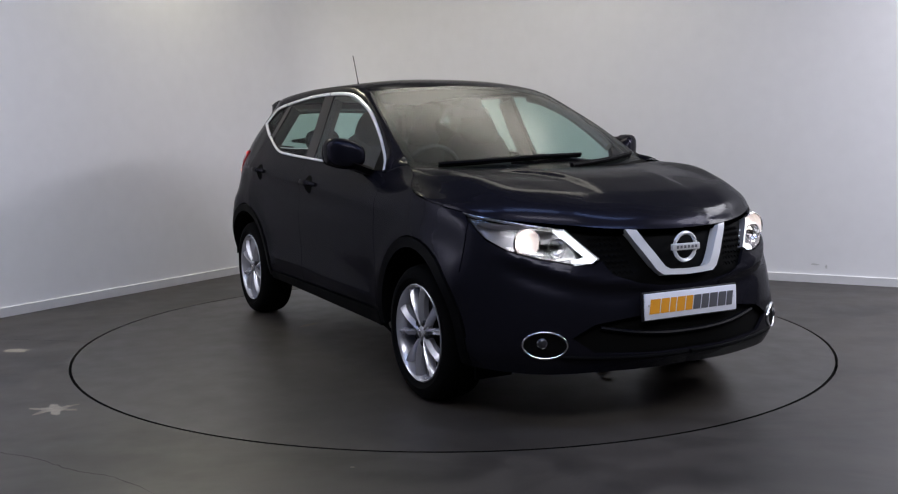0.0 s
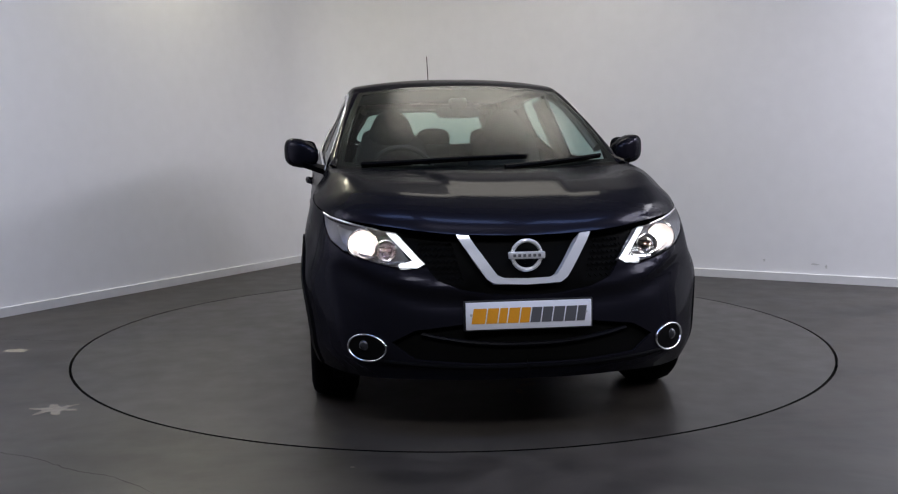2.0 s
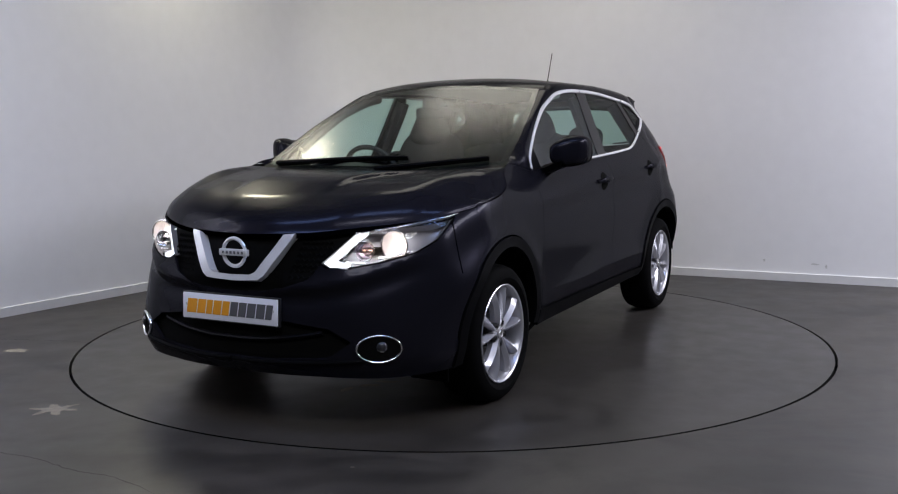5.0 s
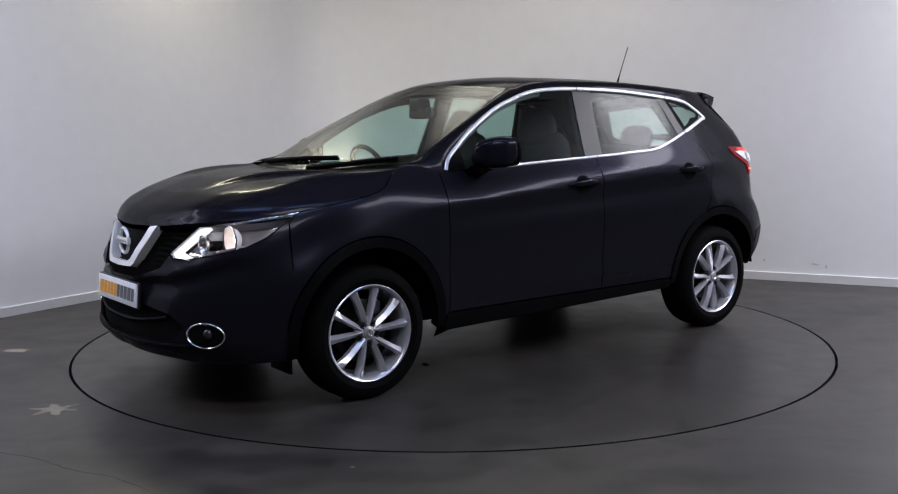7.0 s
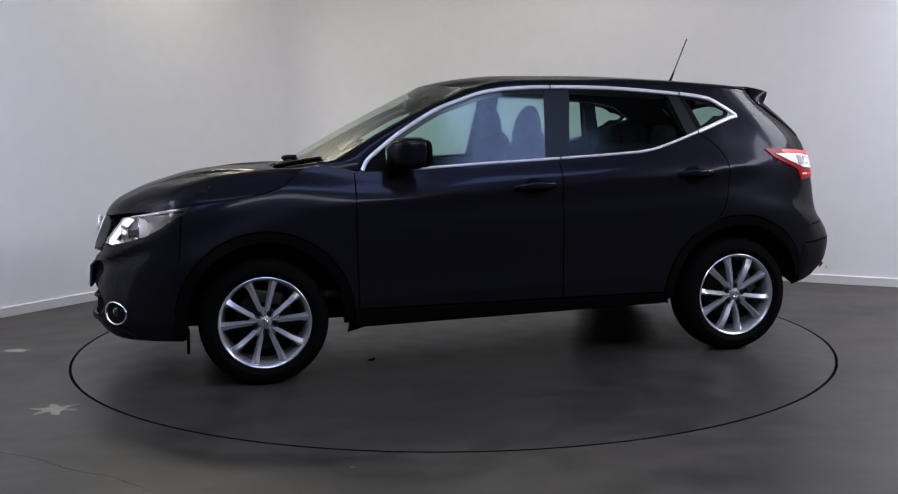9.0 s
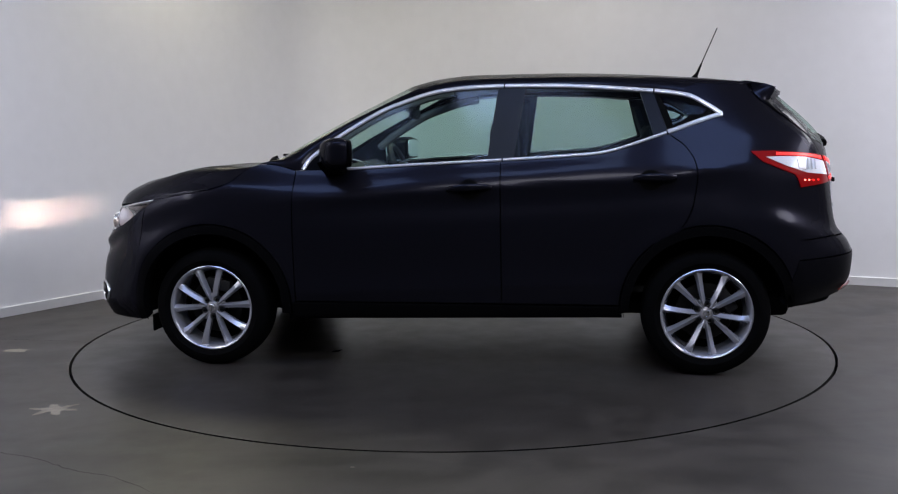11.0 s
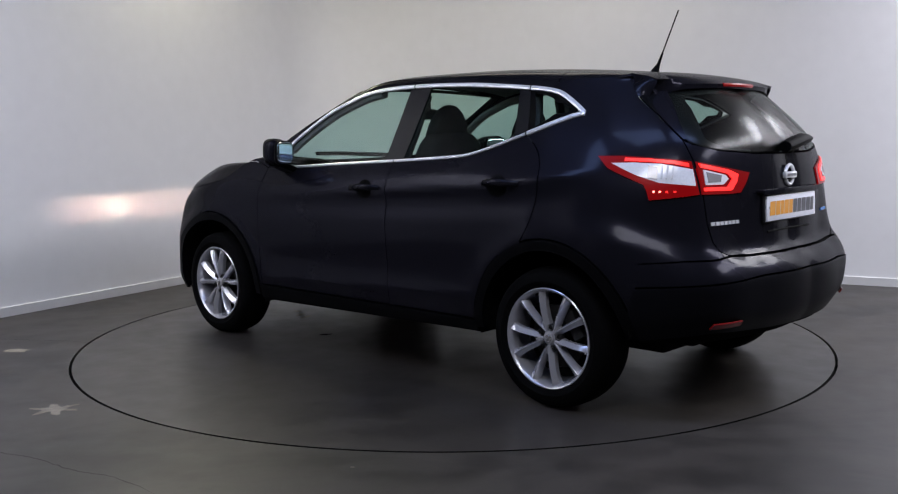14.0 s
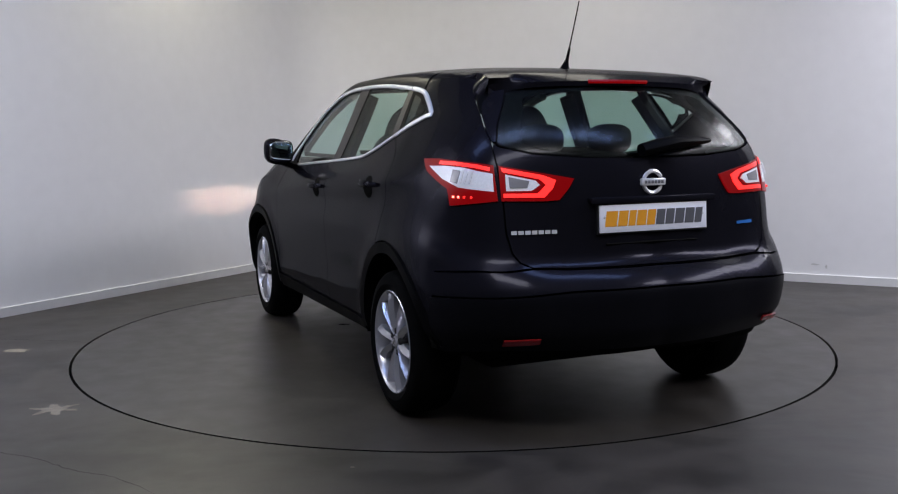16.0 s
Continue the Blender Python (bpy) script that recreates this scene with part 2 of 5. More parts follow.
def wall_line(inset=0.0):
    """Plan of the back wall: two straight runs joined by a coved corner; inset moves it into the room."""
    t = 0.74
    a, b = CORNER + LEFT_DIR * t, CORNER + RIGHT_DIR * t
    pts = [CORNER + LEFT_DIR * 7.0]
    for i in range(17):
        k = i / 16
        pts.append((1 - k) ** 2 * a + 2 * k * (1 - k) * CORNER + k ** 2 * b)
    pts.append(CORNER + RIGHT_DIR * 8.2)
    out = []
    for i, p in enumerate(pts):
        d = (pts[min(i + 1, len(pts) - 1)] - pts[max(i - 1, 0)]).normalized()
        out.append(p + Vector((d.y, -d.x)) * inset)
    return out


def wall_strip(inset0, inset1, z0, z1, round_top=0.0):
    a, b = wall_line(inset0), wall_line(inset1)
    rows = [[(p.x, p.y, z0) for p in a], [(p.x, p.y, z1) for p in a], [(p.x, p.y, z1) for p in b], [(p.x, p.y, z0) for p in b]]
    if round_top:
        rows.insert(2, [(p.x * 0.5 + q.x * 0.5, p.y * 0.5 + q.y * 0.5, z1 + round_top) for p, q in zip(a, b)])
    return loft(rows)


def studio():
    tagged(part("wall_north", wall_strip(-0.15, 0.0, 0, CEIL), WALL), "white painted studio wall with a coved corner", "wall", kind="structure")
    tagged(part("baseboard", wall_strip(-0.001, 0.018, 0.0, 0.066, 0.004), SKIRT), "pale grey painted skirting board along the wall", "skirting board", kind="structure")
    a, b = wall_line()[0], wall_line()[-1]
    back = -8.2
    # Unseen walls, added and kept dark for dim reflections in the car
    for name, p, q in (("wall_west", (a.x, a.y), (a.x, back)), ("wall_east", (b.x, b.y), (b.x, back)), ("wall_south", (a.x, back), (b.x, back))):
        bm = box_mesh(min(p[0], q[0]) - 0.08, max(p[0], q[0]) + 0.08, min(p[1], q[1]) - 0.08, max(p[1], q[1]) + 0.08, 0, CEIL, 0)
        tagged(part(name, bm, DARKWALL), "unseen dark wall added to close the studio", "wall", kind="structure")
    bm = box_mesh(a.x - 0.2, b.x + 0.2, back - 0.2, 4.4, CEIL, CEIL + 0.15, 0)
    tagged(part("ceiling", bm, CEILING), "unseen plain grey studio ceiling", "ceiling", kind="structure")
    # floor with a round hole for the table
    n, r0 = 192, 2.2445
    ring = [(r0 * math.cos(2 * math.pi * i / n), r0 * math.sin(2 * math.pi * i / n)) for i in range(n)]
    x0, x1, y0, y1 = a.x - 0.2, b.x + 0.2, back - 0.2, 4.4
    outer = []
    for c, s in ring:
        k = min(((x1 if c > 0 else x0) / c) if abs(c) > 1e-6 else 1e9, ((y1 if s > 0 else y0) / s) if abs(s) > 1e-6 else 1e9)
        outer.append((c * k, s * k))
    rows = [[(x, y, -0.06) for x, y in ring], [(x, y, 0.0) for x, y in ring], [(x + (u - x) * 0.3, y + (w - y) * 0.3, 0) for (x, y), (u, w) in zip(ring, outer)],
            [(x, y, 0.0) for x, y in outer]]
    f = loft(rows, True)
    tagged(part("floor", (f[0], [q[::-1] for q in f[1]]), FLOOR), "worn grey painted concrete floor", "floor", kind="structure")
    # Pit floor coloured black for the shade in the gap
    tagged(part("table_pit", box_mesh(-2.35, 2.35, -2.35, 2.35, -0.10, -0.06, 0), BLACK), "blackened pit that darkens the gap under the turntable rim", "pit", kind="structure")
    for x, y, sx, sy, power, colour, turn, tilt in LIGHTS:
        lamp = new("unseen_ceiling_light")
        lamp.matrix_world = pose(x, y, CEIL - 0.02 - abs(math.sin(radians(tilt))) * sx / 2, 0, 0, turn) @ pose(0, 0, 0, 0, tilt, 0)
        tagged(lamp, "unseen flat light panel added at the ceiling", "ceiling light", "studio ceiling lights")
        part("housing", box_mesh(-sx / 2 - 0.02, sx / 2 + 0.02, -sy / 2 - 0.02, sy / 2 + 0.02, -0.06, 0.0, 0.005), SKIRT, lamp)
        for y1 in (-sy * 0.35, sy * 0.35):
            part("hanger", tube([(0, y1, -0.01), (0, y1, 0.02 + abs(math.sin(radians(tilt))) * sx / 2)], 0.006, 6), SKIRT, lamp)
        part("diffuser", box_mesh(-sx / 2, sx / 2, -sy / 2, sy / 2, -0.08, -0.058, 0.004), glowing("lamp_diffuser", colour, 0.5), lamp)


def turntable():
    top = new("turntable")
    tagged(top, "round grey motorised car turntable flush with the floor", "turntable")
    prof = [(0.0, 0.0), (1.0, 0.0), (2.0, 0.0), (2.2285, 0.0), (2.2290, 0.0)]
    part("deck", lathe(prof, "z", 192), TABLE, top)
    # Rim wall coloured black so the gap reads as shade
    part("rim_edge", lathe([(2.2290, 0.0), (2.2310, -0.004), (2.2317, -0.06)], "z", 192), BLACK, top, "rim edge blackened as shade in the gap")
    return top


def patch(name, x, y, r, label, seed, parent=None, z=0.0, squash=0.5, turn=0.0, mat=None, star=0):
    """An irregular thin worn patch in the floor paint."""
    rng = random.Random(seed)
    n = 60 if star else 22
    pts = [(0, 0, 0.0016)]
    for i in range(n):
        a = 2 * math.pi * i / n
        k = r * (0.55 + 0.45 * rng.random())
        if star:
            k = r * (0.42 + 0.58 * (0.5 + 0.5 * math.cos(star * a + 0.7)) ** 1.6) * (0.8 + 0.35 * rng.random())
        px, py = k * math.cos(a), k * squash * math.sin(a)
        pts.append((px * math.cos(turn) - py * math.sin(turn), px * math.sin(turn) + py * math.cos(turn), 0.0012))
    faces = [(0, 1 + i, 1 + (i + 1) % n) for i in range(n)]
    ob = part(name, (pts, faces), mat or TAPE, parent, label)
    ob.location = (x, y, z)
    return ob


studio()
TABLE_TOP = turntable()
tagged(patch("floor_patch", -1.85, -1.585, 0.125, "", 3, squash=0.85, star=6), "pale star-shaped worn patch in the grey floor paint", "floor patch", kind="structure")
tagged(patch("floor_patch", -2.59, -0.34, 0.10, "", 8, squash=0.6), "faint pale worn patch in the grey floor paint", "floor patch", kind="structure")


def floor_crack(points, width, seed):
    """A ragged hairline crack that wanders along a line in the floor paint."""
    rng = random.Random(seed)
    line = spline([(x, y, 0.0) for x, y in points], 12)
    rows = []
    for i, p in enumerate(line):
        d = line[min(i + 1, len(line) - 1)] - line[max(i - 1, 0)]
        n = np.array([-d[1], d[0], 0.0]) / (np.linalg.norm(d) + 1e-9)
        c = p + n * rng.uniform(-.006, .006)
        w = width * rng.uniform(.3, 1.0) * min(1, 6 * min(i, len(line) - 1 - i) / len(line) + .15)
        rows.append([tuple(c - n * w / 2 + [0, 0, .0012]), tuple(c + n * w / 2 + [0, 0, .0012])])
    tagged(part("floor_crack", loft(rows), CRACK), "dark hairline crack in the grey floor paint", "floor crack", "cracks in the floor", "structure")


floor_crack([(-1.98, -2.11), (-1.82, -2.19), (-1.65, -2.26), (-1.43, -2.41), (-1.26, -2.48), (-1.05, -2.66)], .004, 41)
floor_crack([(-3.0, .02), (-2.6, -.05), (-2.25, -.12)], .005, 42)


def wall_scuff(x, y, nx, ny, z, w, h, seed):
    """A thin scuff on the wall that looks along (nx, ny)."""
    rng = random.Random(seed)
    n = 16
    t = Vector((-ny, nx, 0)).normalized()
    pts = [(0, 0, 0)]
    for i in range(n):
        a = 2 * math.pi * i / n
        k = 0.6 + 0.4 * rng.random()
        p = t * (w * k * math.cos(a)) + Vector((0, 0, h * k * math.sin(a)))
        pts.append(tuple(p))
    ob = part("wall_scuff", (pts, [(0, 1 + i, 1 + (i + 1) % n) for i in range(n)]), SCUFF)
    ob.location = (x + nx * .003, y + ny * .003, z)
    tagged(ob, "small grey scuff on the white studio wall", "scuff", "scuffs on the studio wall", "structure")


for d, z, w, h, seed in ((4.31, .165, .012, .014, 1), (4.71, .15, .035, .009, 2), (4.80, .135, .012, .02, 3)):
    q = CORNER + RIGHT_DIR * d
    wall_scuff(q.x, q.y, RIGHT_DIR.y, -RIGHT_DIR.x, z, w, h, seed)
tagged(patch("paint_fleck", -0.385, -2.40, 0.012, "", 9, squash=0.8), "tiny pale paint fleck on the grey floor", "paint fleck", kind="structure")


# ---------------------------------------------------------------- the car's body surface
# x forward, y to its left, z up, from the middle of the wheelbase on the ground.
AXF, AXR, KS = 1.2, -1.2, 0.9
S_FRONT, S_REAR = AXF + KS * math.pi / 2, AXR - KS * math.pi / 2


def s_of(x, y):
    if x > AXF:
        return AXF + KS * math.atan2(x - AXF, max(y, 0))
    if x < AXR:
        return AXR - KS * math.atan2(AXR - x, max(y, 0))
    return x


def rho_of(x, y):
    return math.hypot(x - AXF, y) if x > AXF else math.hypot(x - AXR, y) if x < AXR else y


def pchip(xs, ys, q):
    """Monotone cubic through points with rising xs."""
    xs, ys, q = np.asarray(xs, float), np.asarray(ys, float), np.asarray(q, float)
    h, d = np.diff(xs), np.diff(ys) / np.diff(xs)
    m = np.zeros(len(xs))
    m[0], m[-1] = d[0], d[-1]
    for i in range(1, len(xs) - 1):
        if d[i - 1] * d[i] > 0:
            a, b = 2 * h[i] + h[i - 1], h[i] + 2 * h[i - 1]
            m[i] = (a + b) / (a / d[i - 1] + b / d[i])
    q = np.clip(q, xs[0], xs[-1])
    k = np.clip(np.searchsorted(xs, q, side="right") - 1, 0, len(xs) - 2)
    t = (q - xs[k]) / h[k]
    return (ys[k] * (1 + 2 * t) * (1 - t) ** 2 + h[k] * m[k] * t * (1 - t) ** 2 + ys[k + 1] * t * t * (3 - 2 * t) + h[k] * m[k + 1] * t * t * (t - 1))


# Feature lines of the left half, from the middle of the nose to the middle of the tail
LINES = [
    [(2.13, 0, .215), (2.09, .4, .215), (1.97, .66, .21), (1.72, .82, .21), (1.2, .83, .22), (.8, .83, .23), (0, .83, .24), (-.9, .83, .26), (-1.2, .83, .28), (-1.75, .80, .35), (-1.98, .64, .385), (-2.07, .4, .375), (-2.10, 0, .365)],
    [(2.19, 0, .32), (2.15, .4, .32), (2.02, .68, .33), (1.76, .86, .35), (1.2, .885, .37), (.8, .868, .37), (0, .866, .37), (-.9, .872, .39), (-1.2, .885, .42), (-1.75, .855, .47), (-2.03, .69, .49), (-2.125, .4, .48), (-2.155, 0, .47)],
    [(2.185, 0, .56), (2.15, .3, .56), (2.05, .6, .57), (1.78, .855, .58), (1.2, .897, .64), (.8, .884, .60), (0, .880, .58), (-.9, .886, .60), (-1.3, .90, .64), (-1.75, .872, .62), (-2.04, .70, .61), (-2.13, .4, .61), (-2.16, 0, .61)],
    [(2.165, 0, .69), (2.13, .3, .69), (2.045, .55, .70), (1.80, .815, .74), (1.6, .868, .78), (1.2, .896, .83), (.8, .892, .80), (0, .889, .80), (-.9, .892, .80), (-1.3, .90, .82), (-1.75, .862, .76), (-2.01, .69, .70), (-2.09, .4, .69), (-2.12, 0, .69)],
    [(2.145, 0, .76), (2.11, .28, .765), (2.02, .52, .78), (1.78, .80, .82), (1.6, .856, .855), (1.2, .884, .90), (.8, .884, .88), (0, .880, .89), (-.9, .886, .92), (-1.3, .886, .92), (-1.7, .84, .86), (-1.97, .68, .765), (-2.02, .4, .745), (-2.045, 0, .745)],
    [(2.125, 0, .83), (2.085, .28, .84), (1.985, .52, .865), (1.76, .765, .89), (1.6, .828, .92), (1.2, .862, .975), (.8, .876, .922), (0, .875, .976), (-.9, .877, 1.032), (-1.3, .868, 1.04), (-1.6, .832, 1.02), (-1.9, .705, 1.0), (-2.005, .42, 1.0), (-2.036, 0, 1.0)],
    [(1.95, 0, .97), (1.9, .28, .97), (1.8, .5, .98), (1.6, .70, 1.0), (1.45, .755, 1.03), (1.2, .79, 1.075), (.8, .80, 1.065), (0, .812, 1.10), (-.28, .816, 1.11), (-.9, .818, 1.15), (-1.3, .803, 1.17), (-1.6, .765, 1.17), (-1.87, .655, 1.17), (-1.98, .40, 1.17), (-2.01, 0, 1.17)],
    [(1.85, 0, 1.5), (1.8, .25, 1.5), (1.7, .4, 1.5), (1.5, .55, 1.5), (1.2, .60, 1.5), (.8, .62, 1.5), (.2, .637, 1.5), (-.34, .648, 1.5), (-1.0, .634, 1.5), (-1.4, .605, 1.5), (-1.56, .54, 1.5), (-1.68, .33, 1.5), (-1.71, 0, 1.5)],
]
DS, DZ, Z0 = 0.01, 0.01, 0.15


def make_table():
    s = np.arange(S_REAR, S_FRONT + DS, DS)
    z = np.arange(Z0, 1.62, DZ)
    zs, rs = [], []
    for line in LINES:
        a = sorted((s_of(x, y), rho_of(x, y), h) for x, y, h in line)
        zs.append(pchip([p[0] for p in a], [p[2] for p in a], s))
        rs.append(pchip([p[0] for p in a], [p[1] for p in a], s))
    zs, rs = np.array(zs), np.array(rs)
    t = np.empty((len(s), len(z)))
    for i in range(len(s)):
        k = np.concatenate([[zs[0, i] - .1], zs[:, i], [zs[-1, i] + .15]])
        top = rs[-1, i] + (rs[-1, i] - rs[-2, i]) / (zs[-1, i] - zs[-2, i]) * .15
        t[i] = pchip(k, np.concatenate([[rs[0, i] - .05], rs[:, i], [top]]), z)
    # fender flare and shoulder crease
    X, Z = np.meshgrid(np.clip(s, -1.9, 1.75), z, indexing="ij")
    for cx in (1.31, -1.325):
        d = np.hypot(X - cx, Z - .335)
        t += .008 * np.exp(-((d - .45) / .05) ** 2) * (Z > .2)
    # ledge under the lamps, running down to the middle of the nose
    F = np.where(s > AXF, (s - AXF) / KS, 0)
    lat = np.where(s > AXF, np.cos(F) * t[:, 52], 9.0)
    zl = np.interp(lat, [0, .17, .41, .56, .67, .75], [.606, .612, .626, .660, .700, .735])
    amp = np.clip((.80 - lat) / .1, 0, 1) * np.clip((lat - .05) / .2, .15, 1)
    dz = Z - zl[:, None]
    t += amp[:, None] * (.020 * np.exp(-(dz / .016) ** 2) - .013 * np.exp(-((dz + .055) / .03) ** 2))
    for g, ax in ((np.exp(-0.5 * (np.arange(-5, 6) / 1.2) ** 2), 1), (np.exp(-0.5 * (np.arange(-8, 9) / 3.0) ** 2), 0)):
        g /= g.sum()
        h = len(g) // 2
        pad = np.pad(t, ((h, h), (0, 0)) if ax == 0 else ((0, 0), (h, h)), mode="edge" if ax == 1 else "symmetric")
        t = sum(w * (pad[i:i + t.shape[0]] if ax == 0 else pad[:, i:i + t.shape[1]]) for i, w in enumerate(g))
    # shoulder crease through the handles and the rising crease low on the doors
    zs = np.interp(s, [-1.55, -1.0, -.1, .8, 1.2], [1.075, 1.008, .955, .905, .885])[:, None]
    on = (np.clip((s + 1.62) / .25, 0, 1) * np.clip((1.15 - s) / .5, 0, 1))[:, None]
    dz = Z - zs
    t += on * (.009 * np.exp(-np.abs(dz / .03) ** 1.3) - .006 * np.exp(-((dz + .085) / .05) ** 2))
    zd = np.interp(s, [-.9, .85], [.475, .405])[:, None]
    on = (np.clip((s + .95) / .2, 0, 1) * np.clip((.88 - s) / .15, 0, 1))[:, None]
    dz = Z - zd
    t += on * (.007 * np.exp(-np.abs(dz / .030) ** 1.3) - .004 * np.exp(-((dz - .12) / .07) ** 2))
    return t


RHO = make_table()


def body(s, z):
    """Points of the left half of the body at girth s and height z."""
    s, z = np.atleast_1d(np.asarray(s, float)), np.atleast_1d(np.asarray(z, float))
    a = np.clip((s - S_REAR) / DS, 0, RHO.shape[0] - 1.001)
    b = np.clip((z - Z0) / DZ, 0, RHO.shape[1] - 1.001)
    i, j = a.astype(int), b.astype(int)
    u, w = a - i, b - j
    r = RHO[i, j] * (1 - u) * (1 - w) + RHO[i + 1, j] * u * (1 - w) + RHO[i, j + 1] * (1 - u) * w + RHO[i + 1, j + 1] * u * w
    f = np.where(s > AXF, (s - AXF) / KS, np.where(s < AXR, (AXR - s) / KS, 0))
    x = np.where(s > AXF, AXF + r * np.sin(f), np.where(s < AXR, AXR - r * np.sin(f), s))
    return np.stack([x, r * np.cos(f), z], -1)


S_GRID = np.arange(S_REAR, S_FRONT + 1e-9, 0.01)


def at_x(x, z):
    """(s, z) on the side at that x."""
    p = body(S_GRID, np.full(len(S_GRID), z))
    return (float(np.interp(x, p[:, 0], S_GRID)), z)


def at_front(y, z):
    q = S_GRID[S_GRID > 1.0]
    p = body(q, np.full(len(q), z))
    return (float(np.interp(-y, -p[:, 1], q)), z)


def at_rear(y, z):
    q = S_GRID[S_GRID < -1.0]
    p = body(q, np.full(len(q), z))
    return (float(np.interp(y, p[:, 1], q)), z)


def P3(sz, out=0.0):
    """The 3D point of (s, z), lifted off the surface."""
    p, n = surface_at(body, [sz[0]], [sz[1]], RING_REF)
    return Vector(p[0] + n[0] * out)


RING_REF = lambda p: p - np.stack([np.clip(p[:, 0], AXR, AXF), 0 * p[:, 1], p[:, 2]], -1)
UP_REF = lambda p: np.tile([0.0, 0.0, 1.0], (len(p), 1))


def surface_at(surf, a, b, ref):
    a, b = np.asarray(a, float), np.asarray(b, float)
    p, e = surf(a, b), 0.013
    n = np.cross(surf(a + e, b) - surf(a - e, b), surf(a, b + e) - surf(a, b - e))
    n /= np.linalg.norm(n, axis=1)[:, None] + 1e-12
    sign = np.sign((n * ref(p)).sum(1))
    sign[sign == 0] = 1
    return p, n * sign[:, None]


def inside(poly, q):
    x, y = q[:, 0], q[:, 1]
    c = np.zeros(len(q), bool)
    for (x0, y0), (x1, y1) in zip(poly, np.roll(poly, -1, 0)):
        m = (y0 > y) != (y1 > y)
        c ^= m & (x < (x1 - x0) * (y - y0) / (y1 - y0 + 1e-15) + x0)
    return c


def resample(poly, step):
    out = []
    poly = [np.array(p, float) for p in poly]
    for a, b in zip(poly, poly[1:] + poly[:1]):
        n = max(1, int(np.ceil(np.linalg.norm(b - a) / step)))
        out += [a + (b - a) * i / n for i in range(n)]
    keep = [out[0]]
    for p in out[1:]:
        if np.linalg.norm(p - keep[-1]) > 1e-4:
            keep.append(p)
    if np.linalg.norm(keep[0] - keep[-1]) < 1e-4:
        keep.pop()
    return np.array(keep)


def inset_poly(poly, d):
    if d == 0:
        return poly
    area = 0.5 * np.sum(poly[:, 0] * np.roll(poly[:, 1], -1) - np.roll(poly[:, 0], -1) * poly[:, 1])
    t = np.roll(poly, -1, 0) - np.roll(poly, 1, 0)
    t /= np.linalg.norm(t, axis=1)[:, None] + 1e-12
    n = np.stack([-t[:, 1], t[:, 0]], -1) * (1 if area > 0 else -1)
    return poly + n * d


def skin(surf, ref, poly, step=0.03, gap=0.003, flange=0.014, out=0.0, seam=None):
    """A panel cut from a surface: a shaded skin with a turned-in edge. Returns points, faces and normals.
    seam: the value of the first coordinate at the car's middle, where no gap is left."""
    from mathutils.geometry import delaunay_2d_cdt
    poly = resample(poly, step * 0.8)
    cut = inset_poly(poly, gap)
    if seam is not None:
        m = np.abs(poly[:, 0] - seam) < 1e-6
        cut[m, 0] = seam
    lo, hi = cut.min(0), cut.max(0)
    gx, gy = np.meshgrid(np.arange(lo[0], hi[0], step), np.arange(lo[1], hi[1], step * 0.9))
    gx = gx + (np.arange(gx.shape[0]) % 2)[:, None] * step * 0.5
    q = np.stack([gx.ravel(), gy.ravel()], -1)
    q = q[inside(cut, q)]
    if len(q):
        d = np.min(np.linalg.norm(q[:, None, :] - cut[None, :, :], axis=2), axis=1)
        q = q[d > step * 0.45]
    allp = [Vector(p) for p in np.concatenate([cut, q])]
    n = len(cut)
    vs, _, fs, _, _, _ = delaunay_2d_cdt(allp, [], [list(range(n))], 1, 1e-6)
    ab = np.array([tuple(p) for p in vs])
    p, nor = surface_at(surf, ab[:, 0], ab[:, 1], ref)
    p = p + nor * out
    faces = []
    for f in fs:
        for k in range(1, len(f) - 1):
            t = (f[0], f[k], f[k + 1])
            c = np.cross(p[t[1]] - p[t[0]], p[t[2]] - p[t[0]])
            faces.append(t if c @ nor[t[0]] > 0 else t[::-1])
    pts, nrm = list(p), list(nor)
    count = {}
    for f in faces:
        for a, b in ((f[0], f[1]), (f[1], f[2]), (f[2], f[0])):
            count[(a, b)] = count.get((a, b), 0) + 1
    for a, b in [k for k in count if (k[1], k[0]) not in count]:
        if seam is not None and abs(ab[a, 0] - seam) < 1e-6 and abs(ab[b, 0] - seam) < 1e-6:
            continue
        side = np.cross(p[b] - p[a], nor[a])
        side /= np.linalg.norm(side) + 1e-12
        o = len(pts)
        pts += [p[a], p[b], p[b] - nor[b] * flange, p[a] - nor[a] * flange]
        nrm += [side] * 4
        faces.append((o + 1, o, o + 3, o + 2))
    return pts, faces, nrm


def flipped(m):
    return [np.array([p[0], -p[1], p[2]]) for p in m[0]], [f[::-1] for f in m[1]], [np.array([n[0], -n[1], n[2]]) for n in m[2]]


def both(m):
    f = flipped(m)
    o = len(m[0])
    return m[0] + f[0], list(m[1]) + [tuple(i + o for i in q) for q in f[1]], m[2] + f[2]


def pair(name, m, mat, parent, label=""):
    """The same panel on the car's left and right, two objects."""
    l = part(name, m[:2], mat, parent, label, m[2])
    f = flipped(m)
    r = part(name, f[:2], mat, parent, label, f[2])
    return l, r


def mirror_mesh(m):
    return [(p[0], -p[1], p[2]) for p in m[0]], [tuple(f)[::-1] for f in m[1]]


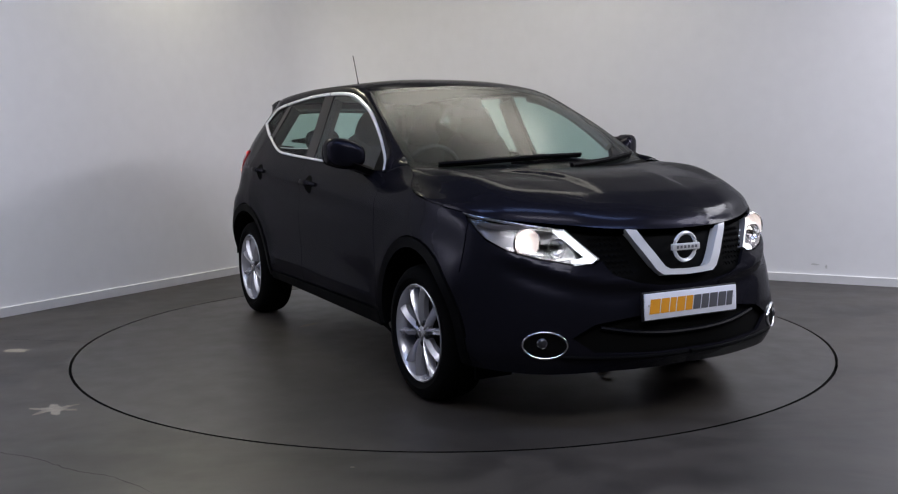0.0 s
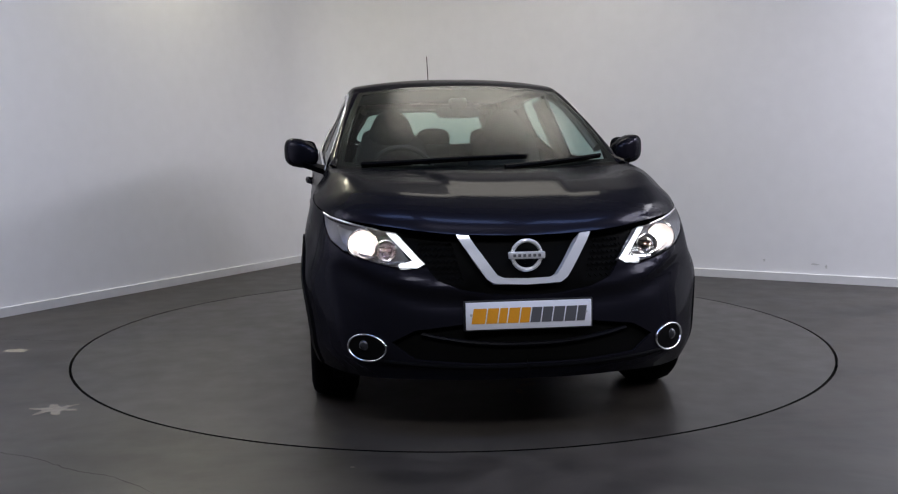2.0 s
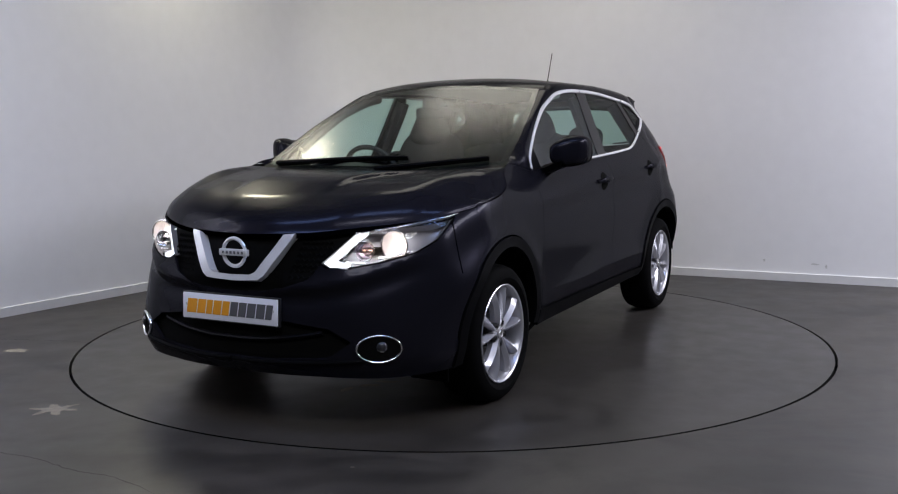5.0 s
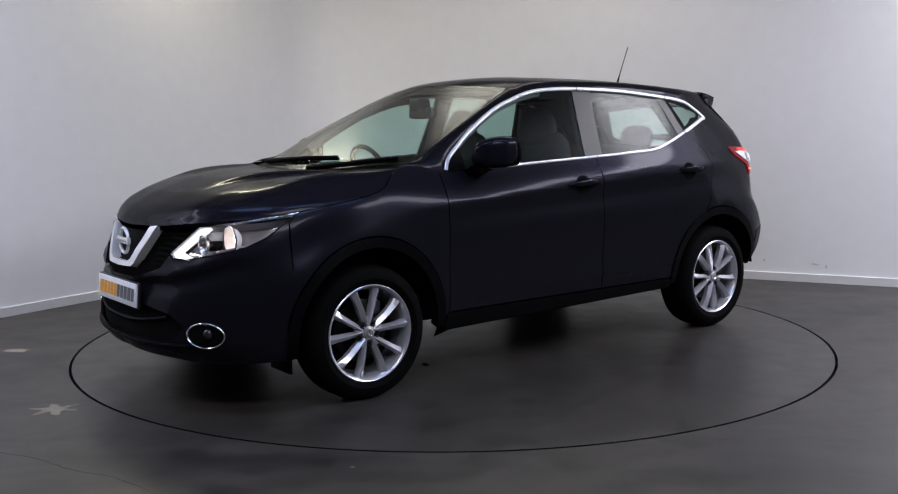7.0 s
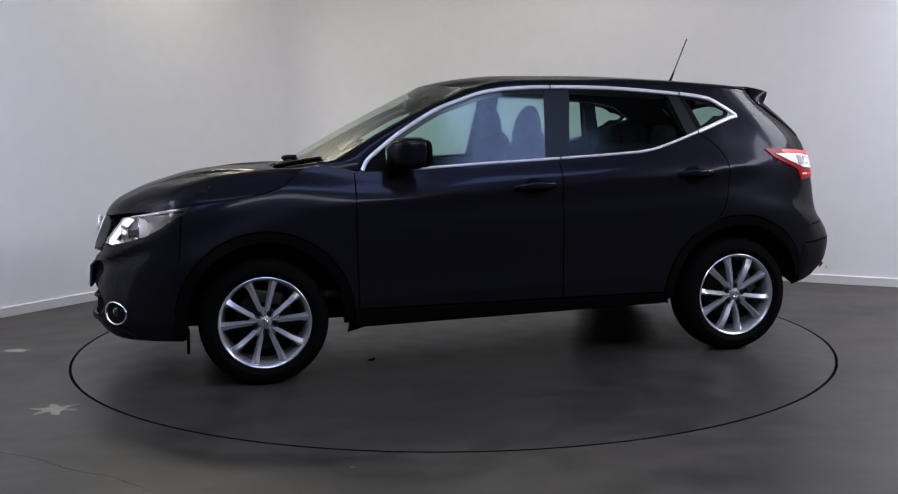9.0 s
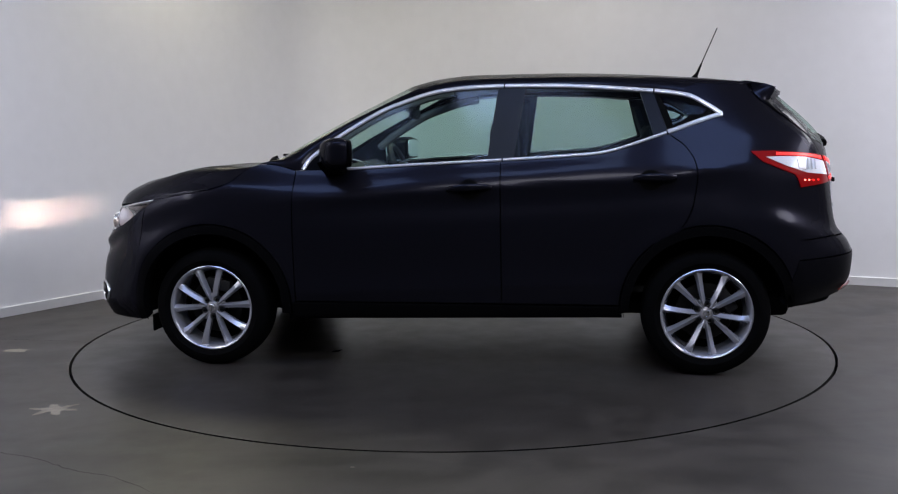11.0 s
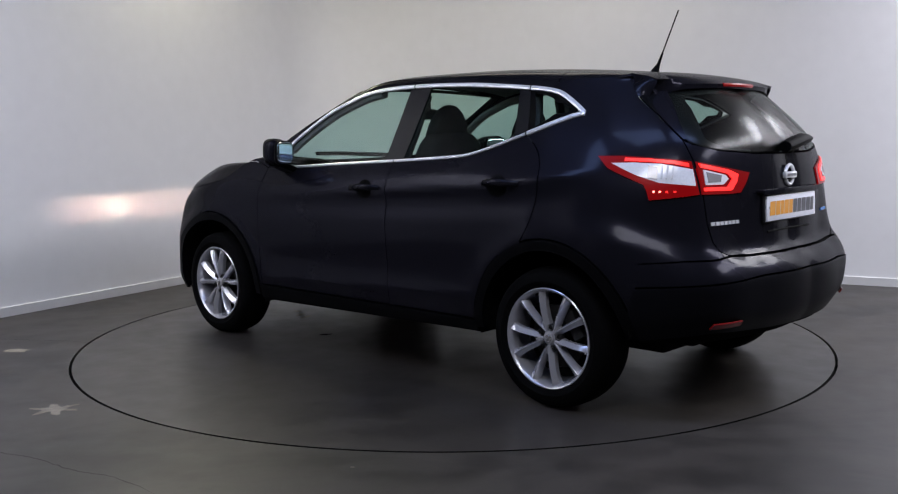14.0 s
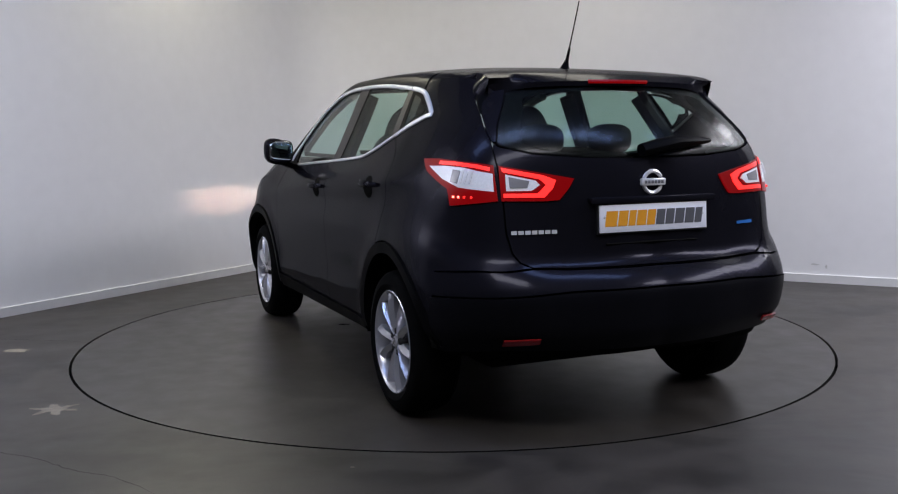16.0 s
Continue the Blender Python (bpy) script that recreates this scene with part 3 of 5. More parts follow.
def pair_mesh(name, m, mat, parents, label=""):
    """A mesh and its mirror image under the left and right parents."""
    l = part(name, m, mat, parents[0], label)
    r = part(name, mirror_mesh(m), mat, parents[1], label)
    return l, r


def spine(sz_list, width, lift, thick, n=1, closed=False):
    """A raised moulding that follows (s, z) points on the body: a low, rounded strip."""
    pts = [P3(q) for q in sz_list]
    nor = [Vector(surface_at(body, [q[0]], [q[1]], RING_REF)[1][0]) for q in sz_list]
    rows = []
    m = len(pts)
    for i in range(m):
        d = (pts[(i + 1) % m] - pts[i - 1]) if closed else (pts[min(i + 1, m - 1)] - pts[max(i - 1, 0)])
        d.normalize()
        w = nor[i].cross(d).normalized()
        c = pts[i] + nor[i] * lift
        h = width / 2
        rows.append([c - w * h - nor[i] * thick, c - w * h * 0.9 + nor[i] * 0.2 * thick, c - w * h * 0.4 + nor[i] * 0.75 * thick, c + nor[i] * thick * 0.85,
                     c + w * h * 0.4 + nor[i] * 0.75 * thick, c + w * h * 0.9 + nor[i] * 0.2 * thick, c + w * h - nor[i] * thick])
    if closed:
        rows.append(rows[0])
    return loft(rows)


# ---------------------------------------------------------------- outlines on the side, as (x, z)
ARCH_F, ARCH_R, ARCH = (1.31, 0.335), (-1.325, 0.335), 0.415


def arc(c, r, a0, a1, n=20):
    return [(c[0] + r * math.cos(radians(a0 + (a1 - a0) * i / n)), c[1] + r * math.sin(radians(a0 + (a1 - a0) * i / n))) for i in range(n + 1)]


DLO_LOW = [tuple(p) for p in spline([(.80, 1.066), (.59, 1.068), (.14, 1.092), (-.28, 1.112), (-.62, 1.131), (-.79, 1.146), (-.93, 1.182), (-1.14, 1.252), (-1.27, 1.298), (-1.375, 1.332)], 5)]
DLO_TOP = [tuple(p) for p in spline([(.80, 1.066), (.77, 1.118), (.70, 1.176), (.58, 1.262), (.39, 1.372), (.24, 1.43), (.10, 1.472), (-.08, 1.494), (-.34, 1.500), (-.68, 1.492), (-1.06, 1.462), (-1.20, 1.443), (-1.26, 1.425), (-1.34, 1.378), (-1.395, 1.340)], 5)]
HOOD_SIDE = [tuple(p) for p in spline([(1.657, .908), (1.47, .938), (1.30, .968), (1.20, 1.005), (1.14, 1.055), (1.09, 1.085)], 5)]
DOOR_REAR = [tuple(p) for p in spline([(-1.12, 1.243), (-1.205, 1.18), (-1.255, 1.10), (-1.265, 1.0), (-1.235, .85), (-1.165, .735), (-1.08, .672)], 5)]


def side(points):
    return [at_x(x, z) for x, z in points]


def cut(curve, x0, x1):
    """The stretch of a falling-x curve between two x values, with exact ends."""
    xs = np.array([p[0] for p in curve])
    zs = np.array([p[1] for p in curve])
    o = np.argsort(xs)
    f = lambda x: float(np.interp(x, xs[o], zs[o]))
    return [(x0, f(x0))] + [p for p in curve if x1 + 1e-3 < p[0] < x0 - 1e-3] + [(x1, f(x1))]


def hood_point(y, t):
    """The bonnet: y across, t 0 to 1 from its front edge to the scuttle."""
    y0, t = np.atleast_1d(np.asarray(y, float)), np.atleast_1d(np.asarray(t, float))
    y = np.abs(y0)
    xf = pchip([0, .12, .28, .41, .52, .655, .765, .809, .840, .855, .862], [2.122, 2.115, 2.085, 2.045, 1.985, 1.88, 1.755, 1.657, 1.55, 1.47, 1.345], y)
    zf = pchip([0, .28, .52, .655, .765, .809, .840, .855, .862], [.832, .840, .863, .877, .891, .908, .925, .938, .960], y)
    xr = pchip([0, .35, .62, .74, .785, .804, .824, .843, .855, .862], [1.205, 1.19, 1.13, 1.095, 1.09, 1.14, 1.17, 1.20, 1.25, 1.335], y)
    zr = pchip([0, .35, .62, .74, .785, .804, .824, .843, .855, .862], [1.070, 1.070, 1.080, 1.085, 1.085, 1.055, 1.03, 1.005, .985, .961], y)
    s = np.clip(t, 0, 1)
    crown = pchip([0, .024, .068, .133, .242, .406, .569, .787, 1], [0, .034, .062, .080, .096, .098, .084, .046, 0], s)
    z = zf + (zr - zf) * t + crown * (1 - np.clip(y / .872, 0, 1) ** 5)
    x = xf + (xr - xf) * t
    yc = np.interp(x, [1.05, 1.25, 1.45, 1.65, 2.0], [.52, .44, .335, .275, .24])
    front = np.clip((2.02 - x) / .62, 0, 1)
    fade = front * front * (3 - 2 * front) * np.clip((.86 - y) / .1, 0, 1)
    z = z + fade * (.030 * (1 / (1 + np.exp(np.clip((y - yc) / .009, -40, 40))) - 0.5) + .036 * np.exp(-((y - .735 + .10 * np.clip((x - 1.3) / .6, 0, 1)) / .085) ** 2)) * np.sin(np.pi * np.clip(s, 0, 1)) ** .9
    return np.stack([x, y0, z], -1)


def screen_point(u, v):
    """The windscreen: u 0 to 1 from the middle to the pillar, v 0 to 1 from the cowl to the roof."""
    u, v = np.atleast_1d(np.asarray(u, float)), np.atleast_1d(np.asarray(v, float))
    y = np.sign(u)
    u = np.abs(u)
    w = .745 - .155 * v + .02 * np.sin(np.pi * np.clip(v, 0, 1))
    x = 1.19 - .88 * v + .014 * np.sin(np.pi * np.clip(v, 0, 1)) - (.19 - .08 * v) * u ** 2.2
    z = 1.055 + .475 * v + .006 * np.sin(np.pi * np.clip(v, 0, 1)) + (.03 - .062 * v) * u ** 2.2
    return np.stack([x, w * u * np.where(y < 0, -1, 1), z], -1)


def roof_point(x, u):
    """The roof: u 0 to 1 from the middle to the edge."""
    x, u = np.atleast_1d(np.asarray(x, float)), np.atleast_1d(np.asarray(u, float))
    sg = np.where(u < 0, -1, 1)
    u = np.abs(u)
    zc = pchip([-1.9, -1.6, -1.3, -.9, -.5, -.1, .15, .31, .45], [1.482, 1.520, 1.552, 1.579, 1.591, 1.589, 1.567, 1.532, 1.49], x)
    ye = pchip([-1.9, -1.6, -1.3, -.6, -.1, .2, .45], [.50, .535, .560, .585, .592, .590, .585], x)
    ze = pchip([-1.9, -1.6, -1.3, -.6, -.1, .12, .22, .45], [1.458, 1.500, 1.526, 1.552, 1.548, 1.526, 1.500, 1.42], x)
    xs = x - .11 * np.clip((x + .1) / .41, 0, 1) ** 2 * u ** 2.2
    return np.stack([xs, ye * u * sg, ze + (zc - ze) * (1 - u ** 2.4)], -1)


# ---------------------------------------------------------------- the car
car = new("car")
tagged(car, "ink blue-black compact crossover car with chrome window surround", "car")


def grid_mesh(surf, ref, a0, a1, na, b0, b1, nb):
    A, B = np.meshgrid(np.linspace(a0, a1, na), np.linspace(b0, b1, nb), indexing="ij")
    p, n = surface_at(surf, A.ravel(), B.ravel(), ref)
    faces = []
    for i in range(na - 1):
        for j in range(nb - 1):
            q = (i * nb + j, (i + 1) * nb + j, (i + 1) * nb + j + 1, i * nb + j + 1)
            c = np.cross(p[q[1]] - p[q[0]], p[q[3]] - p[q[0]])
            faces.append(q if c @ n[q[0]] > 0 else q[::-1])
    return list(p), faces, list(n)


def build_shell():
    # black liner added to darken the panel gaps, open at the wheel arches
    low = [(S_FRONT, .24)] + side([(1.75, .24)]) + side(arc(ARCH_F, ARCH + .01, -15, 195)) + side([(.80, .25), (-.9, .28)]) + side(arc(ARCH_R, ARCH + .01, 0, 180)) + [at_x(-1.78, .34), (S_REAR, .35), (S_REAR, 1.15)]
    up = side([(-1.80, 1.15), (-1.45, 1.22), (-1.2, 1.16), (-.7, 1.08), (.4, 1.02), (.9, 1.0), (1.2, .93), (1.6, .84)]) + [at_front(.6, .72), (S_FRONT, .66)]
    m = both(skin(body, RING_REF, low + up, .06, 0, 0.0, -.022, None))
    part("gap_liner", m[:2], BLACK, car, "", m[2])

    # front wings
    f = side([(.84, .36)]) + side([(.845, .62), (.845, .92), (.84, 1.062), (.93, 1.088), (1.0, 1.098), (1.06, 1.096)]) + side(HOOD_SIDE[::-1]) + side([(1.70, .866), (1.71, .80), (1.72, .66)]) + side(arc(ARCH_F, ARCH + .03, 25, 180))
    pair("front_wing", skin(body, RING_REF, f), PAINT, car)
    # doors
    d = cut(DLO_LOW, .80, -.27)
    fd = side([(.84, .36), (.845, .62), (.845, .92), (.84, 1.062)]) + side(d) + side([(-.272, .9), (-.275, .36)])
    fdoor = pair("front_door", skin(body, RING_REF, fd), PAINT, car)
    rd = side(cut(DLO_LOW, -.27, -1.12)) + side(DOOR_REAR) + side(arc(ARCH_R, ARCH + .03, 52, 4)) + side([(-.885, .36), (-.275, .36), (-.272, .9)])
    rdoor = pair("rear_door", skin(body, RING_REF, rd), PAINT, car)
    # quarter panels, up over the rear window's end to the roof
    seam = [at_rear(y, z) for y, z in ((.545, 1.485), (.575, 1.45), (.598, 1.40), (.616, 1.327), (.634, 1.21), (.637, 1.12), (.632, 1.0), (.630, .86), (.615, .78), (.590, .745), (.545, .724))]
    q = side(DOOR_REAR) + side(arc(ARCH_R, ARCH + .03, 52, 166)) + side([(-1.765, .50), (-1.78, .70)]) + [at_rear(.75, .7145), at_rear(.65, .7145)] + seam[::-1] + side([(-1.50, 1.495)]) + side([(-1.30, 1.500), (-1.15, 1.475)]) + side([p for p in DLO_TOP if p[0] < -1.16]) + side(cut(DLO_LOW, -1.12, -1.37)[::-1])
    pair("quarter_panel", skin(body, RING_REF, q), PAINT, car)
    # tailgate below the glass
    t = [(S_REAR, .715), at_rear(.40, .716)] + seam[:3:-1] + [at_rear(.61, 1.195), at_rear(.50, 1.167), at_rear(.28, 1.150), (S_REAR, 1.145)]
    m = both(skin(body, RING_REF, t, seam=S_REAR))
    gate = part("tailgate", m[:2], PAINT, car, "", m[2])
    # rear glass
    g = [(S_REAR, 1.150), at_rear(.28, 1.154), at_rear(.50, 1.171), at_rear(.60, 1.198), at_rear(.618, 1.215), at_rear(.585, 1.29), at_rear(.535, 1.36), at_rear(.48, 1.45), (S_REAR, 1.49)]
    m = both(skin(body, RING_REF, g, seam=S_REAR, out=-.004))
    part("rear_window", m[:2], PRIVACY, car, "tinted rear window", m[2]).visible_shadow = False
    # Printed border that also stands for the spoiler's shade along the top
    edge = [at_rear(y, z) for y, z in ((.30, 1.156), (.50, 1.172), (.60, 1.199), (.617, 1.216), (.585, 1.29), (.535, 1.36), (.48, 1.45), (.24, 1.475), (0, 1.488))]
    inner = [at_rear(y, z) for y, z in ((.30, 1.168), (.46, 1.186), (.525, 1.212), (.533, 1.235), (.50, 1.30), (.465, 1.355), (.425, 1.405), (.23, 1.425), (0, 1.432))]
    rows = []
    for a, b in zip(spline(edge, 5), spline(inner, 5)):
        rows.append([P3(a, -.0075), P3((a + b) / 2, -.0075), P3(b, -.0075)])
    pair_mesh("rear_window_border", loft(rows), BORDER, (gate, gate), "black rear window border, also standing for the spoiler's shade")
    fin = seam[0:5] + [at_rear(.618, 1.215), at_rear(.585, 1.29), at_rear(.535, 1.36), at_rear(.48, 1.45), at_rear(.48, 1.485)]
    pair("tailgate_fin", skin(body, RING_REF, fin, .03, out=.004), PAINT, gate)
    # rear bumper: painted upper band, grained black lower part standing proud
    b = side([(-1.77, .70), (-1.765, .60)]) + [at_rear(.74, .615), at_rear(.4, .635), (S_REAR, .635), (S_REAR, .712), at_rear(.40, .713), at_rear(.545, .721), at_rear(.65, .713), at_rear(.75, .713)]
    m = both(skin(body, RING_REF, b, seam=S_REAR))
    bump = part("rear_bumper", m[:2], PAINT, car, "", m[2])
    b = side([(-1.765, .598), (-1.737, .50), (-1.720, .42), (-1.706, .366), (-1.77, .364)]) + [at_rear(.62, .398), at_rear(.4, .392), (S_REAR, .382), (S_REAR, .633), at_rear(.4, .633), at_rear(.74, .613)]
    m = both(skin(body, RING_REF, b, seam=S_REAR, out=.003, flange=.05))
    part("bumper_cladding", m[:2], CLADDING, bump, "grained black lower rear bumper", m[2])
    # sills and arch trims
    sill = side([(.865, .272), (.86, .355), (-.885, .355), (-.895, .30)])
    pair("sill_cladding", skin(body, RING_REF, sill, out=.006, flange=.05), PLASTIC, car, "black plastic sill cladding")
    for c, a0, a1 in ((ARCH_F, -12, 186), (ARCH_R, -2, 174)):
        ring = side(arc(c, ARCH + .028, a0, a1, 30)) + side(arc(c, ARCH - .025, a1, a0, 30))
        pair("arch_trim", skin(body, RING_REF, ring, .025, out=.008, flange=.05), PLASTIC, car, "black plastic wheel arch trim")
    # front bumper with openings for grille and lower intake
    hl_low = [at_x(1.71, .868), at_x(1.80, .80), at_front(.74, .757), at_front(.63, .722), at_front(.52, .700), at_front(.44, .700), at_front(.405, .715)]
    b = side([(1.72, .66), (1.71, .80), (1.70, .866)]) + hl_low + [at_front(.36, .655), at_front(.24, .615), at_front(.15, .600), (S_FRONT, .598), (S_FRONT, .475), at_front(.28, .475), at_front(.46, .45), at_front(.55, .40), at_front(.46, .335), at_front(.2, .318), (S_FRONT, .315), (S_FRONT, .24), at_front(.4, .24), at_front(.62, .235)] + side([(1.72, .24), (1.735, .40)]) + side(arc(ARCH_F, ARCH + .03, 5, 40, 6))
    m = both(skin(body, RING_REF, b, .026, seam=S_FRONT))
    part("front_bumper", m[:2], PAINT, car, "", m[2])
    # intake and grille backing
    i = [(S_FRONT, .47), at_front(.28, .47), at_front(.46, .445), at_front(.55, .40), at_front(.46, .335), (S_FRONT, .32)]
    m = both(skin(body, RING_REF, i, .05, gap=-.01, seam=S_FRONT, out=-.045))
    intake = part("lower_intake", m[:2], BLACK, car, "black lower air intake", m[2])
    for k in range(3):
        z = .36 + .035 * k
        half = [P3(at_front(y, z), -.03) for y in np.linspace(0, .46 - .02 * k, 14)]
        line = [Vector((p.x, -p.y, p.z)) for p in half[:0:-1]] + half
        part("slat", tube(line, .007, 6), PLASTIC, intake)
    half = [P3(at_front(y, .392 + .046 * (y / .44) ** 2), -.020) for y in np.linspace(0, .435, 16)]
    line = [Vector((p.x, -p.y, p.z)) for p in half[:0:-1]] + half
    part("intake_bar", tube(line, .016, 8, squash=.6), CLADDING, intake, "black curved bar across the intake")
    for sg in (1, -1):
        part("air_deflector", box_data(1.690, 1.704, min(sg * .60, sg * .79), max(sg * .60, sg * .79), .165, .26, .004), PLASTIC, car, "black rubber flap ahead of the tyre")
    gr = [(S_FRONT, .602), at_front(.15, .604), at_front(.24, .619), at_front(.36, .658), at_front(.43, .695), at_front(.47, .74), at_front(.52, .80), at_front(.50, .850), at_front(.28, .835), (S_FRONT, .824)]
    m = both(skin(body, RING_REF, gr, .04, gap=-.006, seam=S_FRONT, out=-.03))
    grille = part("grille", m[:2], BORDER, car, "black mesh grille", m[2])
    for sg in (1, -1):
        for r in range(7):
            z = .665 + .024 * r
            y0, y1 = .25 + .05 * (z - .66) / .17 + .01, .44
            line = []
            for k in range(15):
                y = y0 + (y1 - y0) * k / 14
                p = P3(at_front(y, z + (.006 if k % 2 else -.006)), -.022)
                line.append((p.x, sg * p.y, p.z))
            part("mesh_bar", tube(line, .0035, 5), BLACK, grille)
    return fdoor, rdoor, gate, bump, grille


FDOOR, RDOOR, GATE, BUMP, GRILLE = build_shell()


def build_top():
    # bonnet
    ys = .8615 * np.sin(np.linspace(0, math.pi / 2, 90)) ** .85
    ts = np.linspace(0, 1, 64) ** 1.4
    A, B = np.meshgrid(ys, ts, indexing="ij")
    p, n = surface_at(hood_point, A.ravel(), B.ravel(), UP_REF)
    nb = len(ts)
    lip = [p[i * nb] + np.array([-.006, 0, -.022]) for i in range(len(ys))]
    q = list(p) + [p[i * nb] for i in range(len(ys))] + lip
    nn = list(n) + [np.array([.8, 0, -.2])] * (2 * len(ys))
    o = len(p)
    faces = [(i * nb + j, i * nb + j + 1, (i + 1) * nb + j + 1, (i + 1) * nb + j) for i in range(len(ys) - 1) for j in range(nb - 1)]
    faces = [f[::-1] if np.cross(q[f[1]] - q[f[0]], q[f[3]] - q[f[0]])[2] < 0 else f for f in faces]
    faces += [(o + i, o + i + 1, o + len(ys) + i + 1, o + len(ys) + i) for i in range(len(ys) - 1)]
    m = both((q, faces, nn))
    part("bonnet", m[:2], PAINT, car, "", m[2])
    # scuttle between bonnet and windscreen
    rows = []
    for k in range(21):
        u = -1 + 2 * k / 20
        p = screen_point(abs(u), 0.02)[0]
        q = Vector((p[0], math.copysign(p[1], u), p[2]))
        rows.append([q + Vector((-.03, 0, .008)), q + Vector((.02, 0, -.004)), q + Vector((.10, 0, -.03)), q + Vector((.13, 0, -.09))])
    part("scuttle", loft(rows), PLASTIC, car, "black plastic scuttle panel")
    # windscreen, with its dark printed edge
    m = both(grid_mesh(screen_point, lambda p: np.tile([1.0, 0, 1.0], (len(p), 1)), 0, 1, 16, 0, 1, 22))
    ws = part("windscreen", m[:2], SCREEN, car, "green-tinted windscreen", m[2])
    ws.visible_shadow = False
    for u0, u1, v0, v1 in ((.955, 1.0, 0, 1), (0, .955, .965, 1.0), (0, .955, 0.0, .075)):
        g = grid_mesh(screen_point, lambda p: np.tile([1.0, 0, 1.0], (len(p), 1)), u0, u1, 12, v0, v1, 16)
        g = ([p - n * .004 for p, n in zip(g[0], g[2])], g[1])
        pair_mesh("screen_border", g, BORDER, (ws, ws), "black printed glass border")
    # roof
    m = both(grid_mesh(roof_point, UP_REF, -1.62, .31, 50, 0, 1, 20))
    part("roof", m[:2], PAINT, car, "", m[2])
    # pillars and cant rails from the chrome line up to screen and roof edge
    outer = [P3(q) for q in side([(1.06, 1.094), (1.03, 1.097), (1.0, 1.097), (.95, 1.092), (.90, 1.082), (.86, 1.070), (.83, 1.062)] + [p for p in DLO_TOP if p[0] > -1.22])]
    n = len(outer)
    inner = [Vector(screen_point(1.0, v)[0]) for v in np.linspace(0.0, 1.0, 30)] + [Vector(roof_point(x, 1.0)[0]) for x in np.linspace(.20, -1.50, 40)]
    length = lambda c: np.concatenate([[0], np.cumsum([(b - a).length for a, b in zip(c, c[1:])])])
    rows = []
    for i, p in enumerate(outer):
        d = [((q.x - p.x) ** 2 + 0.6 * (q.z - p.z - .04) ** 2) for q in inner]
        k = min(range(len(inner)), key=lambda j: d[j])
        rows.append([p, k])
    ks = np.array([r[1] for r in rows], float)
    ks = np.maximum.accumulate(ks)
    ks[0] = 0
    ks = np.convolve(np.pad(ks, 4, mode="edge"), np.ones(9) / 9, "valid")
    ks[0] = 0
    strip = []
    for i, p in enumerate(outer):
        k = int(min(ks[i], len(inner) - 2))
        q = inner[k].lerp(inner[k + 1], min(ks[i] - k, 1))
        nrm = Vector(surface_at(body, [at_x(p.x, p.z)[0]], [p.z], RING_REF)[1][0])
        h = (q - p).length
        strip.append([p + (q - p) * t + (nrm * .7 + Vector((.15, 0, .6))).normalized() * h * .75 * t * (1 - t) for t in np.linspace(0, 1, 9)])
    pair_mesh("roof_pillar", loft(strip), PAINT, (car, car))
    # rear corner of the roof between rail and tailgate
    rows = []
    for x in np.linspace(-1.14, -1.545, 16):
        q = Vector(roof_point(x, 1.0)[0])
        o = P3(at_x(max(x, -1.585), 1.482 + .01 * (x + 1.15)))
        rows.append([o.lerp(q, t) + Vector((0, .5, .8)) * (q - o).length * .5 * t * (1 - t) for t in np.linspace(0, 1, 7)])
    pair_mesh("roof_corner", loft(rows), PAINT, (car, car))
    # spoiler
    rows = []
    for k in range(29):
        u = -1 + 2 * k / 28
        a = abs(u)
        y = .585 * u
        xe = -1.785 + .125 * a ** 3
        top0 = Vector(roof_point(-1.56, a)[0])
        z1 = 1.466 - .012 * a ** 2
        t = [Vector((top0.x, y * .965, top0.z + .004)), Vector((-1.64, y * .96, top0.z - .010)), Vector((-1.72 + .03 * a ** 3, y * .975, 1.492 - .016 * a * a)), Vector((xe, y * .95, z1)), Vector((xe + .004, y * .95, z1 - .020 - .040 * a ** 8)),
             Vector((-1.72 + .045 * a ** 4, y * .96, z1 - .030 - .040 * a ** 8)), Vector((-1.66, y * .95, 1.440)), Vector((-1.58, y * .98, 1.450 - .02 * a ** 4))]
        rows.append(t)
    m = loft(rows)
    k = len(rows[0])
    m = (m[0], m[1] + [tuple(range(k)), tuple(28 * k + i for i in range(k - 1, -1, -1))])
    sp = part("spoiler", m, PAINT, car, "roof spoiler over the rear window")
    fin = []
    tail = spline([(-1.668, .512, 1.458), (-1.664, .540, 1.43), (-1.688, .570, 1.385), (-1.738, .598, 1.325)], 4)
    for k, b in enumerate(tail):
        t = k / (len(tail) - 1)
        z = 1.478 - .150 * t
        a = P3(at_rear(.552 + .066 * t ** .7, z), .005)
        b = Vector(b)
        mid = a.lerp(b, .55) + Vector((0, .012, 0)) * (1 - t)
        fin.append([a, a.lerp(b, .28) + Vector((0, .009, 0)), mid, b, b + Vector((.004, -.014, 0)), a.lerp(b, .5) + Vector((.01, -.05, 0)), a + Vector((.01, -.06, 0))])
    # painted end plate between the body seam and the end of the spoiler
    a = [P3(at_x(-1.50, 1.490), .006)] + [P3(at_rear(y, z), .006) for y, z in ((.548, 1.484), (.577, 1.45), (.600, 1.40))]
